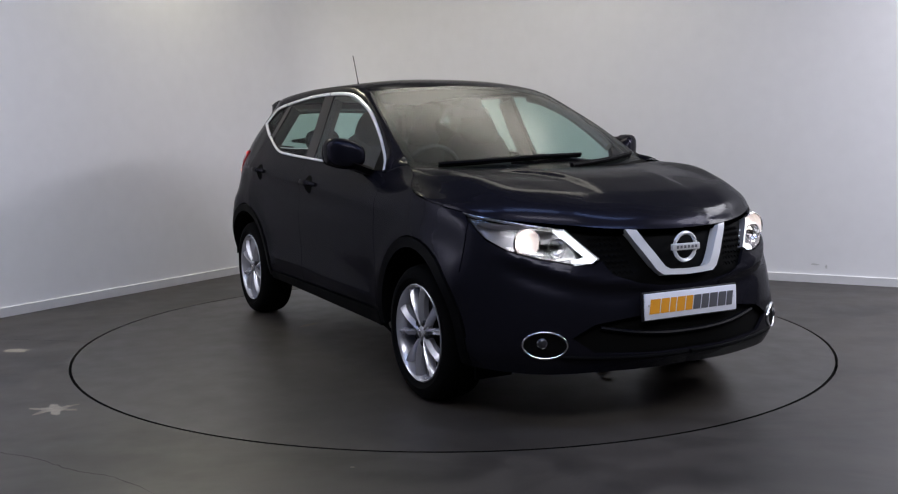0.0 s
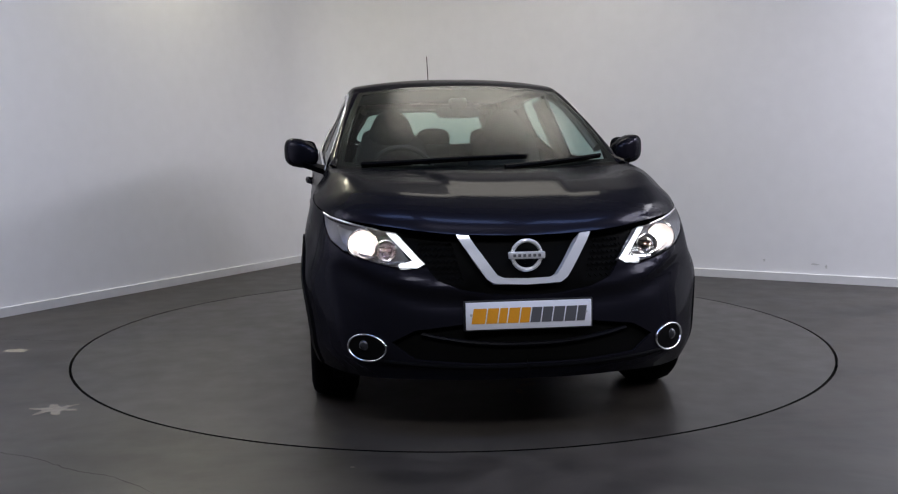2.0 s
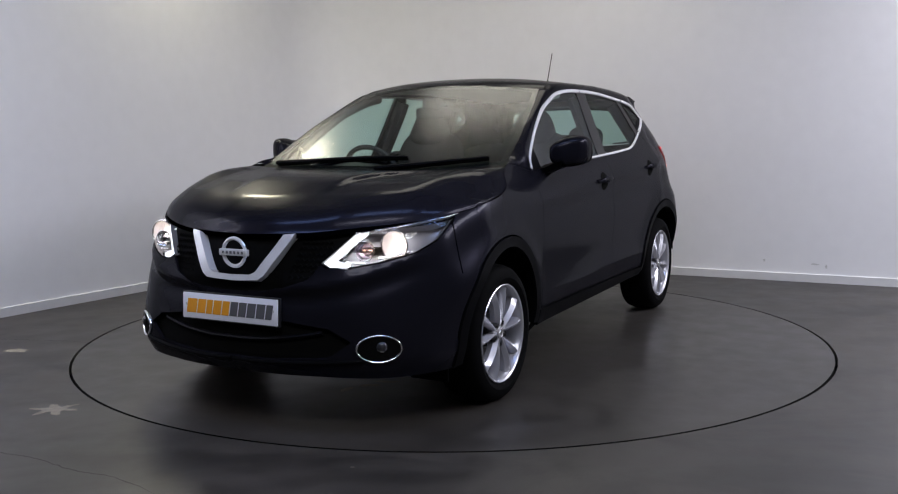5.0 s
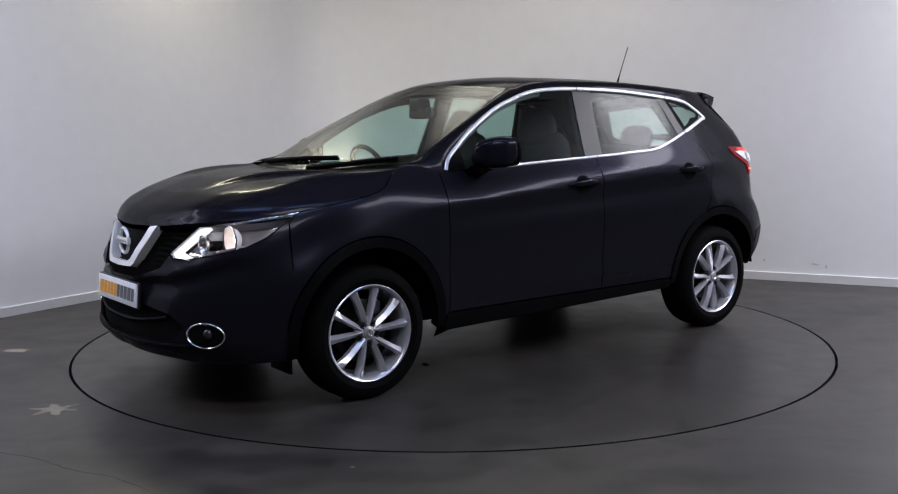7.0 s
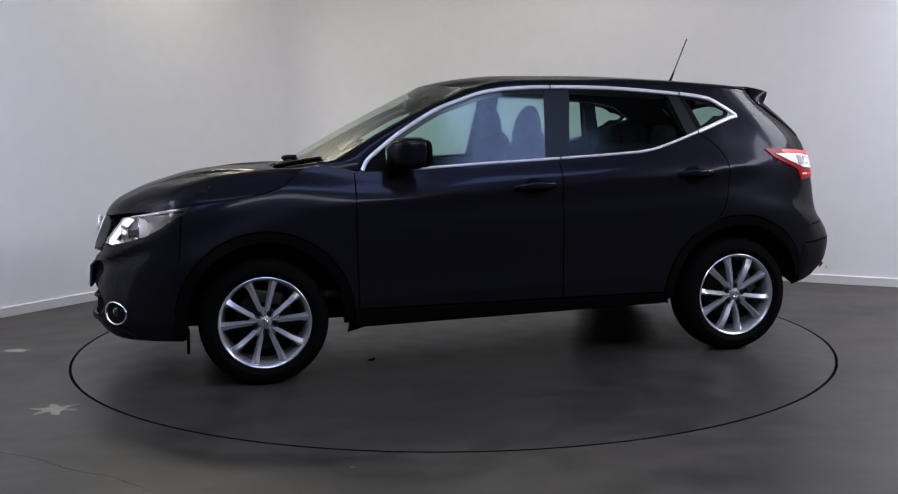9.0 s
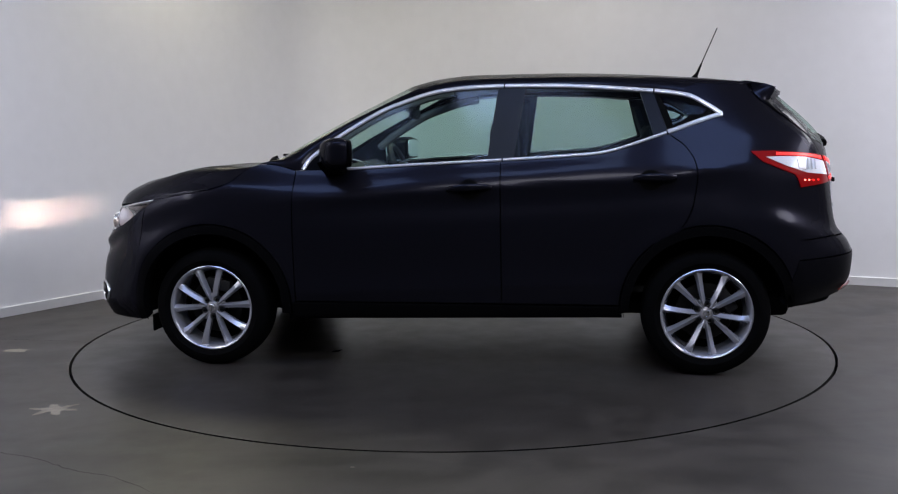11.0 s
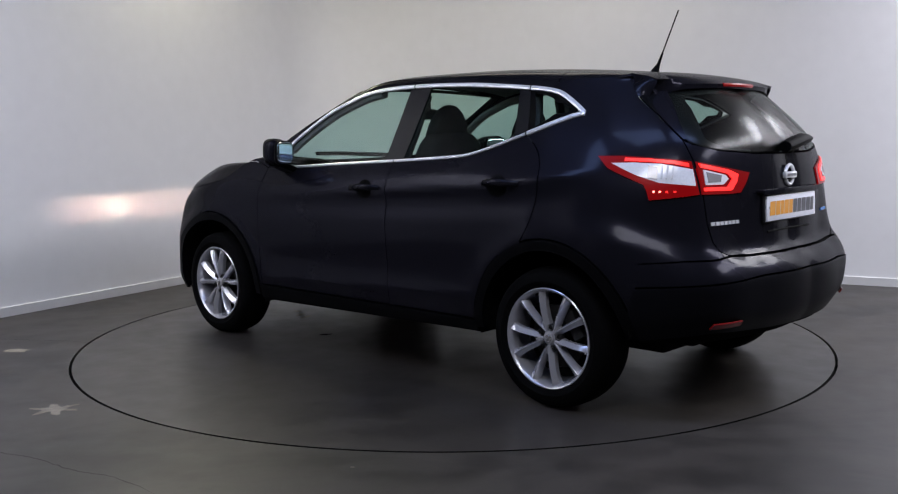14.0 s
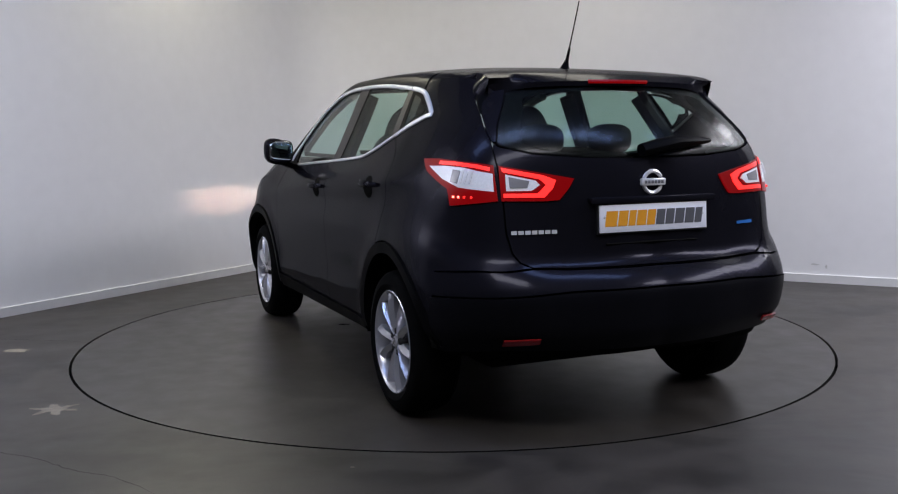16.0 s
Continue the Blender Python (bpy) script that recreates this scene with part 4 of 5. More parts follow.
    b = [Vector((-1.545, .545, 1.512)), Vector((-1.64, .562, 1.492)), Vector((-1.685, .566, 1.470)), Vector((-1.655, .575, 1.405))]
    rows = []
    for p, q in zip(spline(a, 4), spline(b, 4)):
        p, q = Vector(p), Vector(q)
        rows.append([p.lerp(q, t) + Vector((0, .6, .5)) * (q - p).length * .22 * t * (1 - t) for t in np.linspace(0, 1, 6)])
    pair_mesh("spoiler_end", loft(rows), PAINT, (sp, sp))
    pair_mesh("spoiler_fin", loft(fin), PLASTIC, (sp, sp), "black fin beside the rear window")
    line = [(-1.778 + .02 * abs(u) ** 2, .145 * u, 1.470) for u in np.linspace(-1, 1, 9)]
    part("brake_light", tube([(x - .022, y, z - .007) for x, y, z in line], .009, 6), REDDIM, sp, "dim red high brake light")
    # aerial
    aer = part("aerial", joined(tube([(-1.334, 0, 1.545), (-1.338, 0, 1.560), (-1.352, 0, 1.585), (-1.375, 0, 1.64)], .012, 8, taper=[2.2, 1.5, .7, .45]), tube([(-1.37, 0, 1.63), (-1.46, 0, 1.842)], .0032, 6)), PLASTIC, car, "thin black whip aerial")


build_top()


def build_windows():
    ft = lambda x0, x1: cut(DLO_TOP, x0, x1)
    fb = lambda x0, x1: cut(DLO_LOW, x0, x1)
    i = .010
    spec = [("front_side_window", side([(x, z + i) for x, z in fb(.74, -.195)] + [(x, z - i) for x, z in ft(.74, -.245)][::-1]), WINDOW, 0),
            ("rear_side_window", side([(x, z + i) for x, z in fb(-.335, -1.055)] + [(x, z - i) for x, z in ft(-.395, -.985)][::-1]), REARSIDE, 1),
            ("quarter_window", side([(x, z + i) for x, z in fb(-1.125, -1.335)] + [(x, z - i) for x, z in ft(-1.055, -1.355)][::-1]), REARSIDE, 2)]
    ring = [np.array(q) for q in spec[2][1]]
    mid = sum(ring) / len(ring)
    border = []
    for q in resample(ring, .02):
        w = mid + (q - mid) * max(.30, 1 - .036 / np.linalg.norm(q - mid))
        border.append([P3(q, -.004), P3((q + w) / 2, -.0035), P3(w, -.004)])
    pair_mesh("quarter_window_border", loft(border + border[:1]), BORDER, (car, car), "black printed window border")
    for name, poly, mat, k in spec:
        for ob in pair(name, skin(body, RING_REF, poly, .05, gap=0, out=-.006, flange=.004), mat, car, "green-tinted side window" if k == 0 else "dark-tinted side window"):
            ob.visible_shadow = False
    for poly in (fb(-.195, -.335) + ft(-.245, -.395)[::-1], fb(-1.055, -1.125) + ft(-.985, -1.055)[::-1]):
        pair("pillar_trim", skin(body, RING_REF, side(poly), .04, gap=.001, out=-.003), PILLAR, car, "satin black door pillar trim")
    # mirror-side triangle
    pair("sail_panel", skin(body, RING_REF, side(fb(.80, .67) + ft(.785, .67)[::-1]), .03, gap=0, out=-.001), PLASTIC, car, "black mirror sail panel")
    # chrome surround, in the three stretches that the doors divide it into
    for lo, hi in ((.80, -.274), (-.282, -1.055)):
        pair_mesh("top_moulding", spine(side(ft(lo, hi)), .022, .005, .006), SATIN, (car, car), "chrome window moulding")
    rear = ft(-1.063, -1.395) + [(-1.398, 1.334), (-1.375, 1.330)] + cut(DLO_LOW, -1.125, -1.37)[::-1][1:]
    pair_mesh("rear_moulding", spine(side(rear), .024, .005, .006), SATIN, (car, car), "chrome window moulding")
    for lo, hi in ((.60, -.274), (-.282, -1.117)):
        pair_mesh("belt_moulding", spine(side(fb(lo, hi)), .016, .005, .006), SATIN, (car, car), "chrome belt moulding")


build_windows()


def build_wheel():
    w = new("wheel")
    r = .335
    prof = [(.228, -.09), (.242, -.105), (.275, -.111), (.300, -.104), (.315, -.088), (.323, -.06), (.3255, -.03), (.326, 0.0), (.3255, .03), (.323, .06), (.315, .088), (.300, .104), (.275, .111), (.262, .1135), (.258, .111), (.242, .105), (.228, .09), (.222, .0)]
    tyre = part("tyre", lathe(prof, "y", 72, True), RUBBER, w, "black road tyre")
    # Black bands laid on the tread, in place of cut, shaded grooves
    for a in (-.035, -.012, .012, .035):
        part("dark_tread_band", lathe([(.3258, a - .003), (.3264, a), (.3258, a + .003)], "y", 72), BLACK, tyre)
    rim = part("rim", lathe([(.226, .094), (.231, .099), (.233, .103), (.229, .106), (.223, .103), (.217, .094), (.210, .07), (.206, .04)], "y", 72), ALLOY, w, "silver twin-spoke alloy rim")
    part("rim_barrel", lathe([(.206, .04), (.201, .02), (.197, .012), (.196, -.02)], "y", 72), BARREL, w, "dull silver inner rim barrel")
    part("barrel", lathe([(.196, -.02), (.12, -.03), (.0, -.03), (.0, -.06), (.190, -.06), (.195, -.08), (.225, -.09)], "y", 48), UNDER, w)
    part("brake_disc", lathe([(.145, .0), (.148, .006), (.145, .012), (.07, .012), (.07, .03), (.0, .03)], "y", 40), STEEL, w, "steel brake disc")
    part("brake_caliper", moved((lambda b: ([v.co.copy() for v in b.verts], [tuple(v.index for v in f.verts) for f in b.faces]))(box_mesh(-.07, .07, 0, .05, .09, .155, .012)), pose(0, 0, 0, 0, 75, 0)), ALLOYDARK, w)
    for k in range(5):
        for sg in (-1, 1):
            rows = []
            for t in np.linspace(0, 1, 9):
                rad = .034 + (.224 - .034) * t
                ang = radians(72 * k + sg * (14.5 + 2.6 * t))
                hw = .0120 + .0055 * t + .0075 * max(0, (t - .72) / .28) ** 1.5
                c, s = math.cos(ang), math.sin(ang)
                h = .084 + .016 * math.sin(math.pi * min(1, t * .8)) - .002 * t
                e = lambda u, q: Vector(((rad * c - u * s), q, (rad * s + u * c)))
                r = -sg * hw * (.45 - .25 * t)
                rows.append([e(-hw, h - .040), e(-hw, h - .015), e(r - .0012, h + .004), e(r + .0012, h + .004), e(hw, h - .015), e(hw, h - .040)])
            m = loft(rows)
            part("spoke", (m[0], m[1]), ALLOY, rim)
        # short web where the two spokes of a pair meet at the hub
        web = moved(box_data(.034, .078, .060, .086, -.005, .005, .003), pose(0, 0, 0, 0, -72 * k, 0))
        part("spoke_web", web, ALLOY, rim)
        a = radians(72 * k + 36)
        part("wheel_nut", moved(lathe([(.0, .0), (.006, .0), (.0095, -.006), (.0095, -.03)], "y", 6), pose(.050 * math.cos(a), .090, .050 * math.sin(a))), STEEL, rim, "dark wheel nut")
        part("nut_pocket", moved(lathe([(.0135, .0880), (.0165, .084), (.0165, .05), (.0, .045)], "y", 14), pose(.050 * math.cos(a), 0, .050 * math.sin(a))), ALLOYDARK, rim)
    part("hub", lathe([(.0, .084), (.030, .084), (.036, .080), (.044, .066), (.048, .05)], "y", 40), ALLOY, rim)
    part("centre_cap", lathe([(.0, .094), (.020, .093), (.026, .089), (.027, .07)], "y", 28), HOUSING, rim, "grey hub cap with a plain emblem")
    part("cap_emblem", joined(tube([(.015 * math.cos(i * .2618), .0945, .015 * math.sin(i * .2618)) for i in range(24)], .0022, 5, True), tube([(-.019, .0955, 0), (.019, .0955, 0)], .0034, 5)), CHROME, rim)
    return w


def mount_wheels():
    w = build_wheel()
    w.parent = car
    y = .778
    at = [(1.319, y, 1, 86), (-1.323, y, 1, 133), (1.319, -y, -1, 80), (-1.323, -y, -1, 110)]
    for i, (x, yy, sg, ph) in enumerate(at):
        h = .319 if x > 0 else .324
        turn = pose(x, yy, h, 0, -ph, 0) if sg > 0 else pose(x, yy, h, 0, 0, 180) @ pose(0, 0, 0, 0, -ph, 0)
        if i == 0:
            w.matrix_basis = turn
        else:
            copy_thing(w, turn)
    # wheel housings and the underside
    for x, sweep in ((1.31, range(-9, 184, 9)), (-1.325, range(-6, 178, 9))):
        rows = [[(x + .42 * math.cos(radians(a)), s, .335 + .42 * math.sin(radians(a))) for a in sweep] for s in (.86, .52)]
        m = loft(rows)
        cap = [(x + .42 * math.cos(radians(a)), .52, .335 + .42 * math.sin(radians(a))) for a in sweep]
        m = joined(m, (cap, [tuple(range(len(cap)))]))
        pair_mesh("wheel_housing", m, UNDER, (car, car))
    part("underbody", box_mesh(-1.78, 1.85, -.62, .62, .27, .38, .03), UNDER, car, "dark underbody")
    part("exhaust_box", box_mesh(-1.86, -1.62, .05, .5, .29, .38, .035), UNDER, car)


mount_wheels()


# ---------------------------------------------------------------- lamps, plates, mirrors, handles, wipers
def front_lamp():
    hl = [at_x(1.655, .905), at_x(1.72, .894), at_x(1.80, .882), at_front(.66, .866), at_front(.585, .853), at_front(.52, .846), at_front(.405, .722), at_front(.44, .700), at_front(.52, .700), at_front(.63, .722), at_front(.74, .757), at_x(1.80, .80), at_x(1.71, .868)]
    lens = pair("headlight", skin(body, RING_REF, hl, .03, out=.001, flange=.006), LENS, car, "lit headlight with a clear lens")
    for o in lens:
        o.visible_shadow = False
    cup = skin(body, RING_REF, hl, .04, gap=.004, out=-.075, flange=-.074)
    cup = (cup[0], cup[1])
    pair_mesh("lamp_housing", cup, HOUSING, lens, "grey lamp housing")
    drl = [at_front(.520, .838), at_front(.565, .845), at_front(.556, .832), at_front(.462, .737), at_front(.522, .719), at_front(.515, .703), at_front(.445, .705), at_front(.415, .724)]
    m = skin(body, RING_REF, drl, .02, gap=0, out=-.012, flange=.025)
    pair_mesh("light_guide", (m[0], m[1]), DRL, lens, "white L-shaped daytime light")
    trim = spine([at_x(1.65, .905), at_x(1.72, .893), at_x(1.80, .880), at_front(.66, .862), at_front(.59, .850)], .007, .001, .003)
    pair_mesh("lamp_trim", trim, CHROME, lens, "thin chrome trim line")
    # reflector bowl, outboard, given its own glow in place of the bulb's reflected light
    c = P3(at_front(.685, .806), -.050)
    bowl = moved(lathe([(.062, .046), (.059, .040), (.049, .016), (.032, .003), (.012, -.003), (.0, -.003)], "x", 32), Matrix.Translation(c))
    pair_mesh("reflector_bowl", bowl, BOWLGLOW, lens, "reflector bowl with a glow of its own")
    rim = moved(tube([(.047, .064 * math.cos(a), .064 * math.sin(a)) for a in np.linspace(0, 2 * math.pi, 32, endpoint=False)], .004, 6, True), Matrix.Translation(c))
    pair_mesh("bowl_rim", rim, REFLECTOR, lens)
    pair_mesh("bulb", moved(lathe([(.0, .026), (.014, .022), (.020, .012), (.018, .0)], "x", 16), Matrix.Translation(c)), BULB, lens, "glowing bulb")
    fin = moved(box_data(.0, .05, -.055, .055, -.062, -.058, .001), Matrix.Translation(c))
    pair_mesh("bowl_floor", fin, REFLECTOR, lens)
    # projector, inboard: ring, glass ball, and shielded emitters added behind for the wall glow
    c = P3(at_front(.575, .778), -.024)
    ring = moved(joined(tube([(.028, .043 * math.cos(a), .043 * math.sin(a)) for a in np.linspace(0, 2 * math.pi, 32, endpoint=False)], .004, 6, True),
                        lathe([(.043, .026), (.036, .010), (.028, .004)], "x", 32)), Matrix.Translation(c))
    pair_mesh("projector_ring", ring, REFLECTOR, lens, "chrome projector ring")
    ball = moved(lathe([(.0, .030), (.010, .0285), (.020, .023), (.028, .012), (.029, .004)], "x", 24), Matrix.Translation(c))
    for o in pair_mesh("projector_glass", ball, LENS, lens):
        o.visible_shadow = False
    t = Matrix.Translation(c)
    for dz, hw, bw, mat in ((0, .026, .010, BEAM_EMITTER), (-.022, .0055, .0035, HOTSPOT_EMITTER)):
        t = Matrix.Translation(c + Vector((0, 0, dz)))
        w = hw + .006
        slot = joined(moved(box_data(-.058, .0, -hw, hw, .0006, .008, 0), t), moved(box_data(-.058, -.026, -hw, hw, -.012, -.0038, 0), t), moved(box_data(-.060, -.0525, -w, w, -.012, .008, 0), t),
                      moved(box_data(-.0525, .0, -w, -hw + .002, -.012, .008, 0), t), moved(box_data(-.0525, .0, hw - .002, w, -.012, .008, 0), t))
        pair_mesh("beam_shield", slot, BLACK, lens)
        pair_mesh("beam_emitter", moved(box_data(-.052, -.048, -bw, bw, -.0022, .0, 0), t), mat, lens)
    # dark inner shapes between the units
    for y0, z0, y1, z1 in ((.50, .735, .60, .728), (.62, .745, .72, .770)):
        bar = tube([P3(at_front(y0, z0), -.03), P3(at_front((y0 + y1) / 2, (z0 + z1) / 2 - .004), -.026), P3(at_front(y1, z1), -.03)], .007, 6)
        pair_mesh("lamp_ledge", bar, REFLECTOR, lens)


# Emitters added to throw the beam and its hot spot on the wall
BEAM_EMITTER = glowing("added_beam_emitter", (1.0, 0.62, 0.46), 62000.0)
HOTSPOT_EMITTER = glowing("added_hotspot_emitter", (1.0, 0.74, 0.60), 330000.0)
PLATELAMP = glowing("plate_lamp", (1.0, 0.55, 0.25), 1.5)
front_lamp()


def ellipse(c, a, b, n=32, tilt=0.0):
    out = []
    for i in range(n):
        t = 2 * math.pi * i / n
        u, w = a * math.cos(t), b * math.sin(t)
        out.append((c[0] + u * math.cos(tilt) - w * math.sin(tilt), c[1] + u * math.sin(tilt) + w * math.cos(tilt)))
    return out


def fog_lamps():
    c = at_front(.655, .371)
    back = skin(body, RING_REF, ellipse(c, .076, .053), .03, gap=0, out=.002, flange=.02)
    lamps = pair("fog_lamp", back, BLACK, car, "round fog lamp with a chrome ring")
    pair_mesh("fog_ring", spine(ellipse(c, .078, .055, 40), .010, .004, .006, closed=True), CHROME, lamps, "chrome ring")
    q = P3((c[0] - .01, c[1] + .008), .004)
    lens = moved(lathe([(.0, .012), (.012, .010), (.020, .005), (.023, .0)], "x", 24), Matrix.Translation(q) @ pose(0, 0, 0, 0, 0, 35))
    pair_mesh("fog_lens", lens, WHITEDIM, lamps, "clear fog lamp lens")
    lip = spine([at_front(y, .300 + .02 * (y / .6) ** 2) for y in np.linspace(.0, .60, 15)], .02, .004, .008)
    pair_mesh("lower_lip", lip, PLASTIC, (car, car))


WHITEDIM = material("fog_lamp_glass", (.035, .035, .04), .06, metal=.3)
fog_lamps()


def emblem(name, c, facing, parent, r=.052, bar=.076):
    """A plain ring with a cross bar, in chrome."""
    ring = [(0, r * math.cos(a), r * math.sin(a)) for a in np.linspace(0, 2 * math.pi, 40, endpoint=False)]
    m = joined(tube(ring, .0085, 8, True), box_data(-.008, .012, -bar, bar, -.0145, .0145, .004))
    b = part(name, moved(m, Matrix.Translation(c) @ pose(0, 0, 0, 0, 0, 0 if facing > 0 else 180)), SATIN, parent, "plain chrome ring emblem with a bar")
    for k in range(6):
        y = -.052 + .0208 * k
        d = moved(box_data(.0115, .0126, y * bar / .076 - .006, y * bar / .076 + .006, -.006, .006, 0), Matrix.Translation(c) @ pose(0, 0, 0, 0, 0, 0 if facing > 0 else 180))
        part("emblem_bar", d, GREYPRINT, b)
    return b


def number_plate(name, c, facing, tilt, parent):
    turn = Matrix.Translation(c) @ pose(0, 0, 0, 0, 0, 0 if facing > 0 else 180) @ pose(0, 0, 0, 0, tilt, 0)
    pl = part(name, moved(box_data(-.006, .003, -.26, .26, -.0555, .0555, .002), turn), PLATE, parent, "white show plate with orange and grey print")
    part("plate_holder", moved(box_data(-.018, -.005, -.268, .268, -.062, .062, .004), turn), PLATEEDGE, pl)
    for y in (-.238, .238):
        part("plate_screw", moved(lathe([(.0, .0052), (.004, .0046), (.0055, .003)], "x", 10), turn @ Matrix.Translation((0, y, .006))), SATIN, pl)
    widths = [.060, .050, .038, .050, .044, .046, .046, .050, .050, .040]
    y = .244
    for k, w in enumerate(widths):
        h = .031
        sl = .012
        y1 = y - w + .005
        q = [(.0042, y - sl * .5, -h), (.0042, y1 - sl * .5, -h), (.0042, y1 + 0 - sl * 1.3, h), (.0042, y - sl * 1.3, h)]
        # the face looks along +x with +y on the reader's right
        q = [(a, -b, d) for a, b, d in q]
        part("print_block", moved((q, [(0, 1, 2, 3)]), turn), ORANGE if k < 5 else GREYPRINT, pl)
        y -= w
    return pl


number_plate("front_plate", Vector((2.204, 0, .517)), 1, -3, car)
number_plate("rear_plate", Vector((-2.060, 0, .905)), -1, -3, car)
emblem("front_emblem", Vector((2.158, 0, .755)), 1, car, .060, .076)
emblem("rear_emblem", Vector((-2.045, 0, 1.047)), -1, car, .044, .058)


def grille_chrome():
    v = [at_front(.280, .834), at_front(.230, .830), at_front(.124, .676), at_front(.098, .664), (S_FRONT, .661), (S_FRONT, .636), at_front(.138, .641), at_front(.165, .660)]
    m = both(skin(body, RING_REF, v, .02, gap=0, out=.014, flange=.045, seam=S_FRONT))
    part("chrome_vee", m[:2], SATIN, GRILLE, "satin chrome V-shaped grille bar", m[2])


grille_chrome()


def tail_lamps():
    outer = [at_x(-1.535, 1.145), at_x(-1.65, 1.146), at_x(-1.757, 1.139), at_x(-1.85, 1.131), at_rear(.648, 1.122), at_rear(.650, .985), at_x(-1.86, .972), at_x(-1.785, .963), at_x(-1.772, 1.0), at_x(-1.755, 1.028), at_x(-1.66, 1.066), at_x(-1.59, 1.096)]
    inner = [at_rear(.632, 1.121), at_rear(.48, 1.092), at_rear(.352, 1.068), at_rear(.375, 1.03), at_rear(.415, .985), at_rear(.475, .982), at_rear(.638, .985)]
    o = pair("tail_light", skin(body, RING_REF, outer, .03, gap=0, out=.007, flange=.02), REDDIM, car, "lit red tail light with a white insert")
    i = pair("inner_tail_light", skin(body, RING_REF, inner, .03, gap=0, out=.007, flange=.02), REDDIM, GATE, "lit red tail light on the tailgate")
    white = [at_x(-1.605, 1.114), at_x(-1.70, 1.116), at_x(-1.806, 1.111), at_rear(.655, 1.088), at_rear(.660, 1.020), at_x(-1.815, 1.034), at_x(-1.716, 1.066)]
    m = skin(body, RING_REF, white, .03, gap=0, out=.012, flange=.008)
    ws = pair("clear_insert", m, WHITELENS, None, "frosted white lens insert")
    for w, p in zip(ws, o):
        w.parent = p
    m = skin(body, RING_REF, [at_x(-1.762, 1.102), at_x(-1.80, 1.098), at_x(-1.804, 1.048), at_x(-1.768, 1.054)], .03, gap=0, out=.015, flange=.004)
    for w, p in zip(pair("lamp_cell", m, HOUSING, None), o):
        w.parent = p
    for k in range(3):
        x = -1.815 - .018 * k
        m = tube([P3(at_x(x, 1.10), .017), P3(at_x(x - .004, 1.05), .017)], .004, 5)
        pair_mesh("lamp_rib", m, WHITELENS, o)
    g = [at_x(-1.66, 1.136), at_x(-1.757, 1.133), at_x(-1.85, 1.124), at_rear(.660, 1.113), at_rear(.664, 1.100), at_x(-1.85, 1.112), at_x(-1.757, 1.121), at_x(-1.66, 1.124)]
    for w, p in zip(pair("light_guide", skin(body, RING_REF, g, .02, gap=0, out=.011, flange=.004), REDGLOW, None, "glowing red light guide"), o):
        w.parent = p
    for k, x in enumerate((-1.80, -1.822, -1.846, -1.872)):
        pair_mesh("led", tube([P3(at_x(x, .994), .010), P3(at_x(x, 1.001), .012)], .005, 6), REDDOT if k < 2 else REDGLOW, o)
    g = [at_rear(.626, 1.112), at_rear(.475, 1.082), at_rear(.425, 1.062), at_rear(.44, 1.03), at_rear(.475, .996), at_rear(.63, .998), at_rear(.628, 1.012), at_rear(.50, 1.012), at_rear(.465, 1.045), at_rear(.49, 1.068), at_rear(.622, 1.096)]
    for w, p in zip(pair("light_guide", skin(body, RING_REF, g, .018, gap=0, out=.011, flange=.004), REDGLOW, None, "glowing red light guide"), i):
        w.parent = p
    m = skin(body, RING_REF, [at_rear(.615, 1.086), at_rear(.505, 1.062), at_rear(.49, 1.045), at_rear(.525, 1.022), at_rear(.618, 1.022)], .02, gap=0, out=.012, flange=.005)
    for w, p in zip(pair("clear_insert", m, WHITELENS, None, "frosted white lens insert"), i):
        w.parent = p
    m = skin(body, RING_REF, [at_rear(.605, 1.076), at_rear(.53, 1.060), at_rear(.54, 1.034), at_rear(.605, 1.032)], .02, gap=0, out=.014, flange=.003)
    for w, p in zip(pair("lamp_cell", m, HOUSING, None), i):
        w.parent = p
    m = skin(body, RING_REF, [at_rear(.665, .455), at_rear(.54, .460), at_rear(.54, .440), at_rear(.665, .432)], .03, gap=0, out=.017, flange=.008)
    for w in pair("rear_reflector", m, REDREFLEX, BUMP, "dark red bumper reflector"):
        pass


tail_lamps()


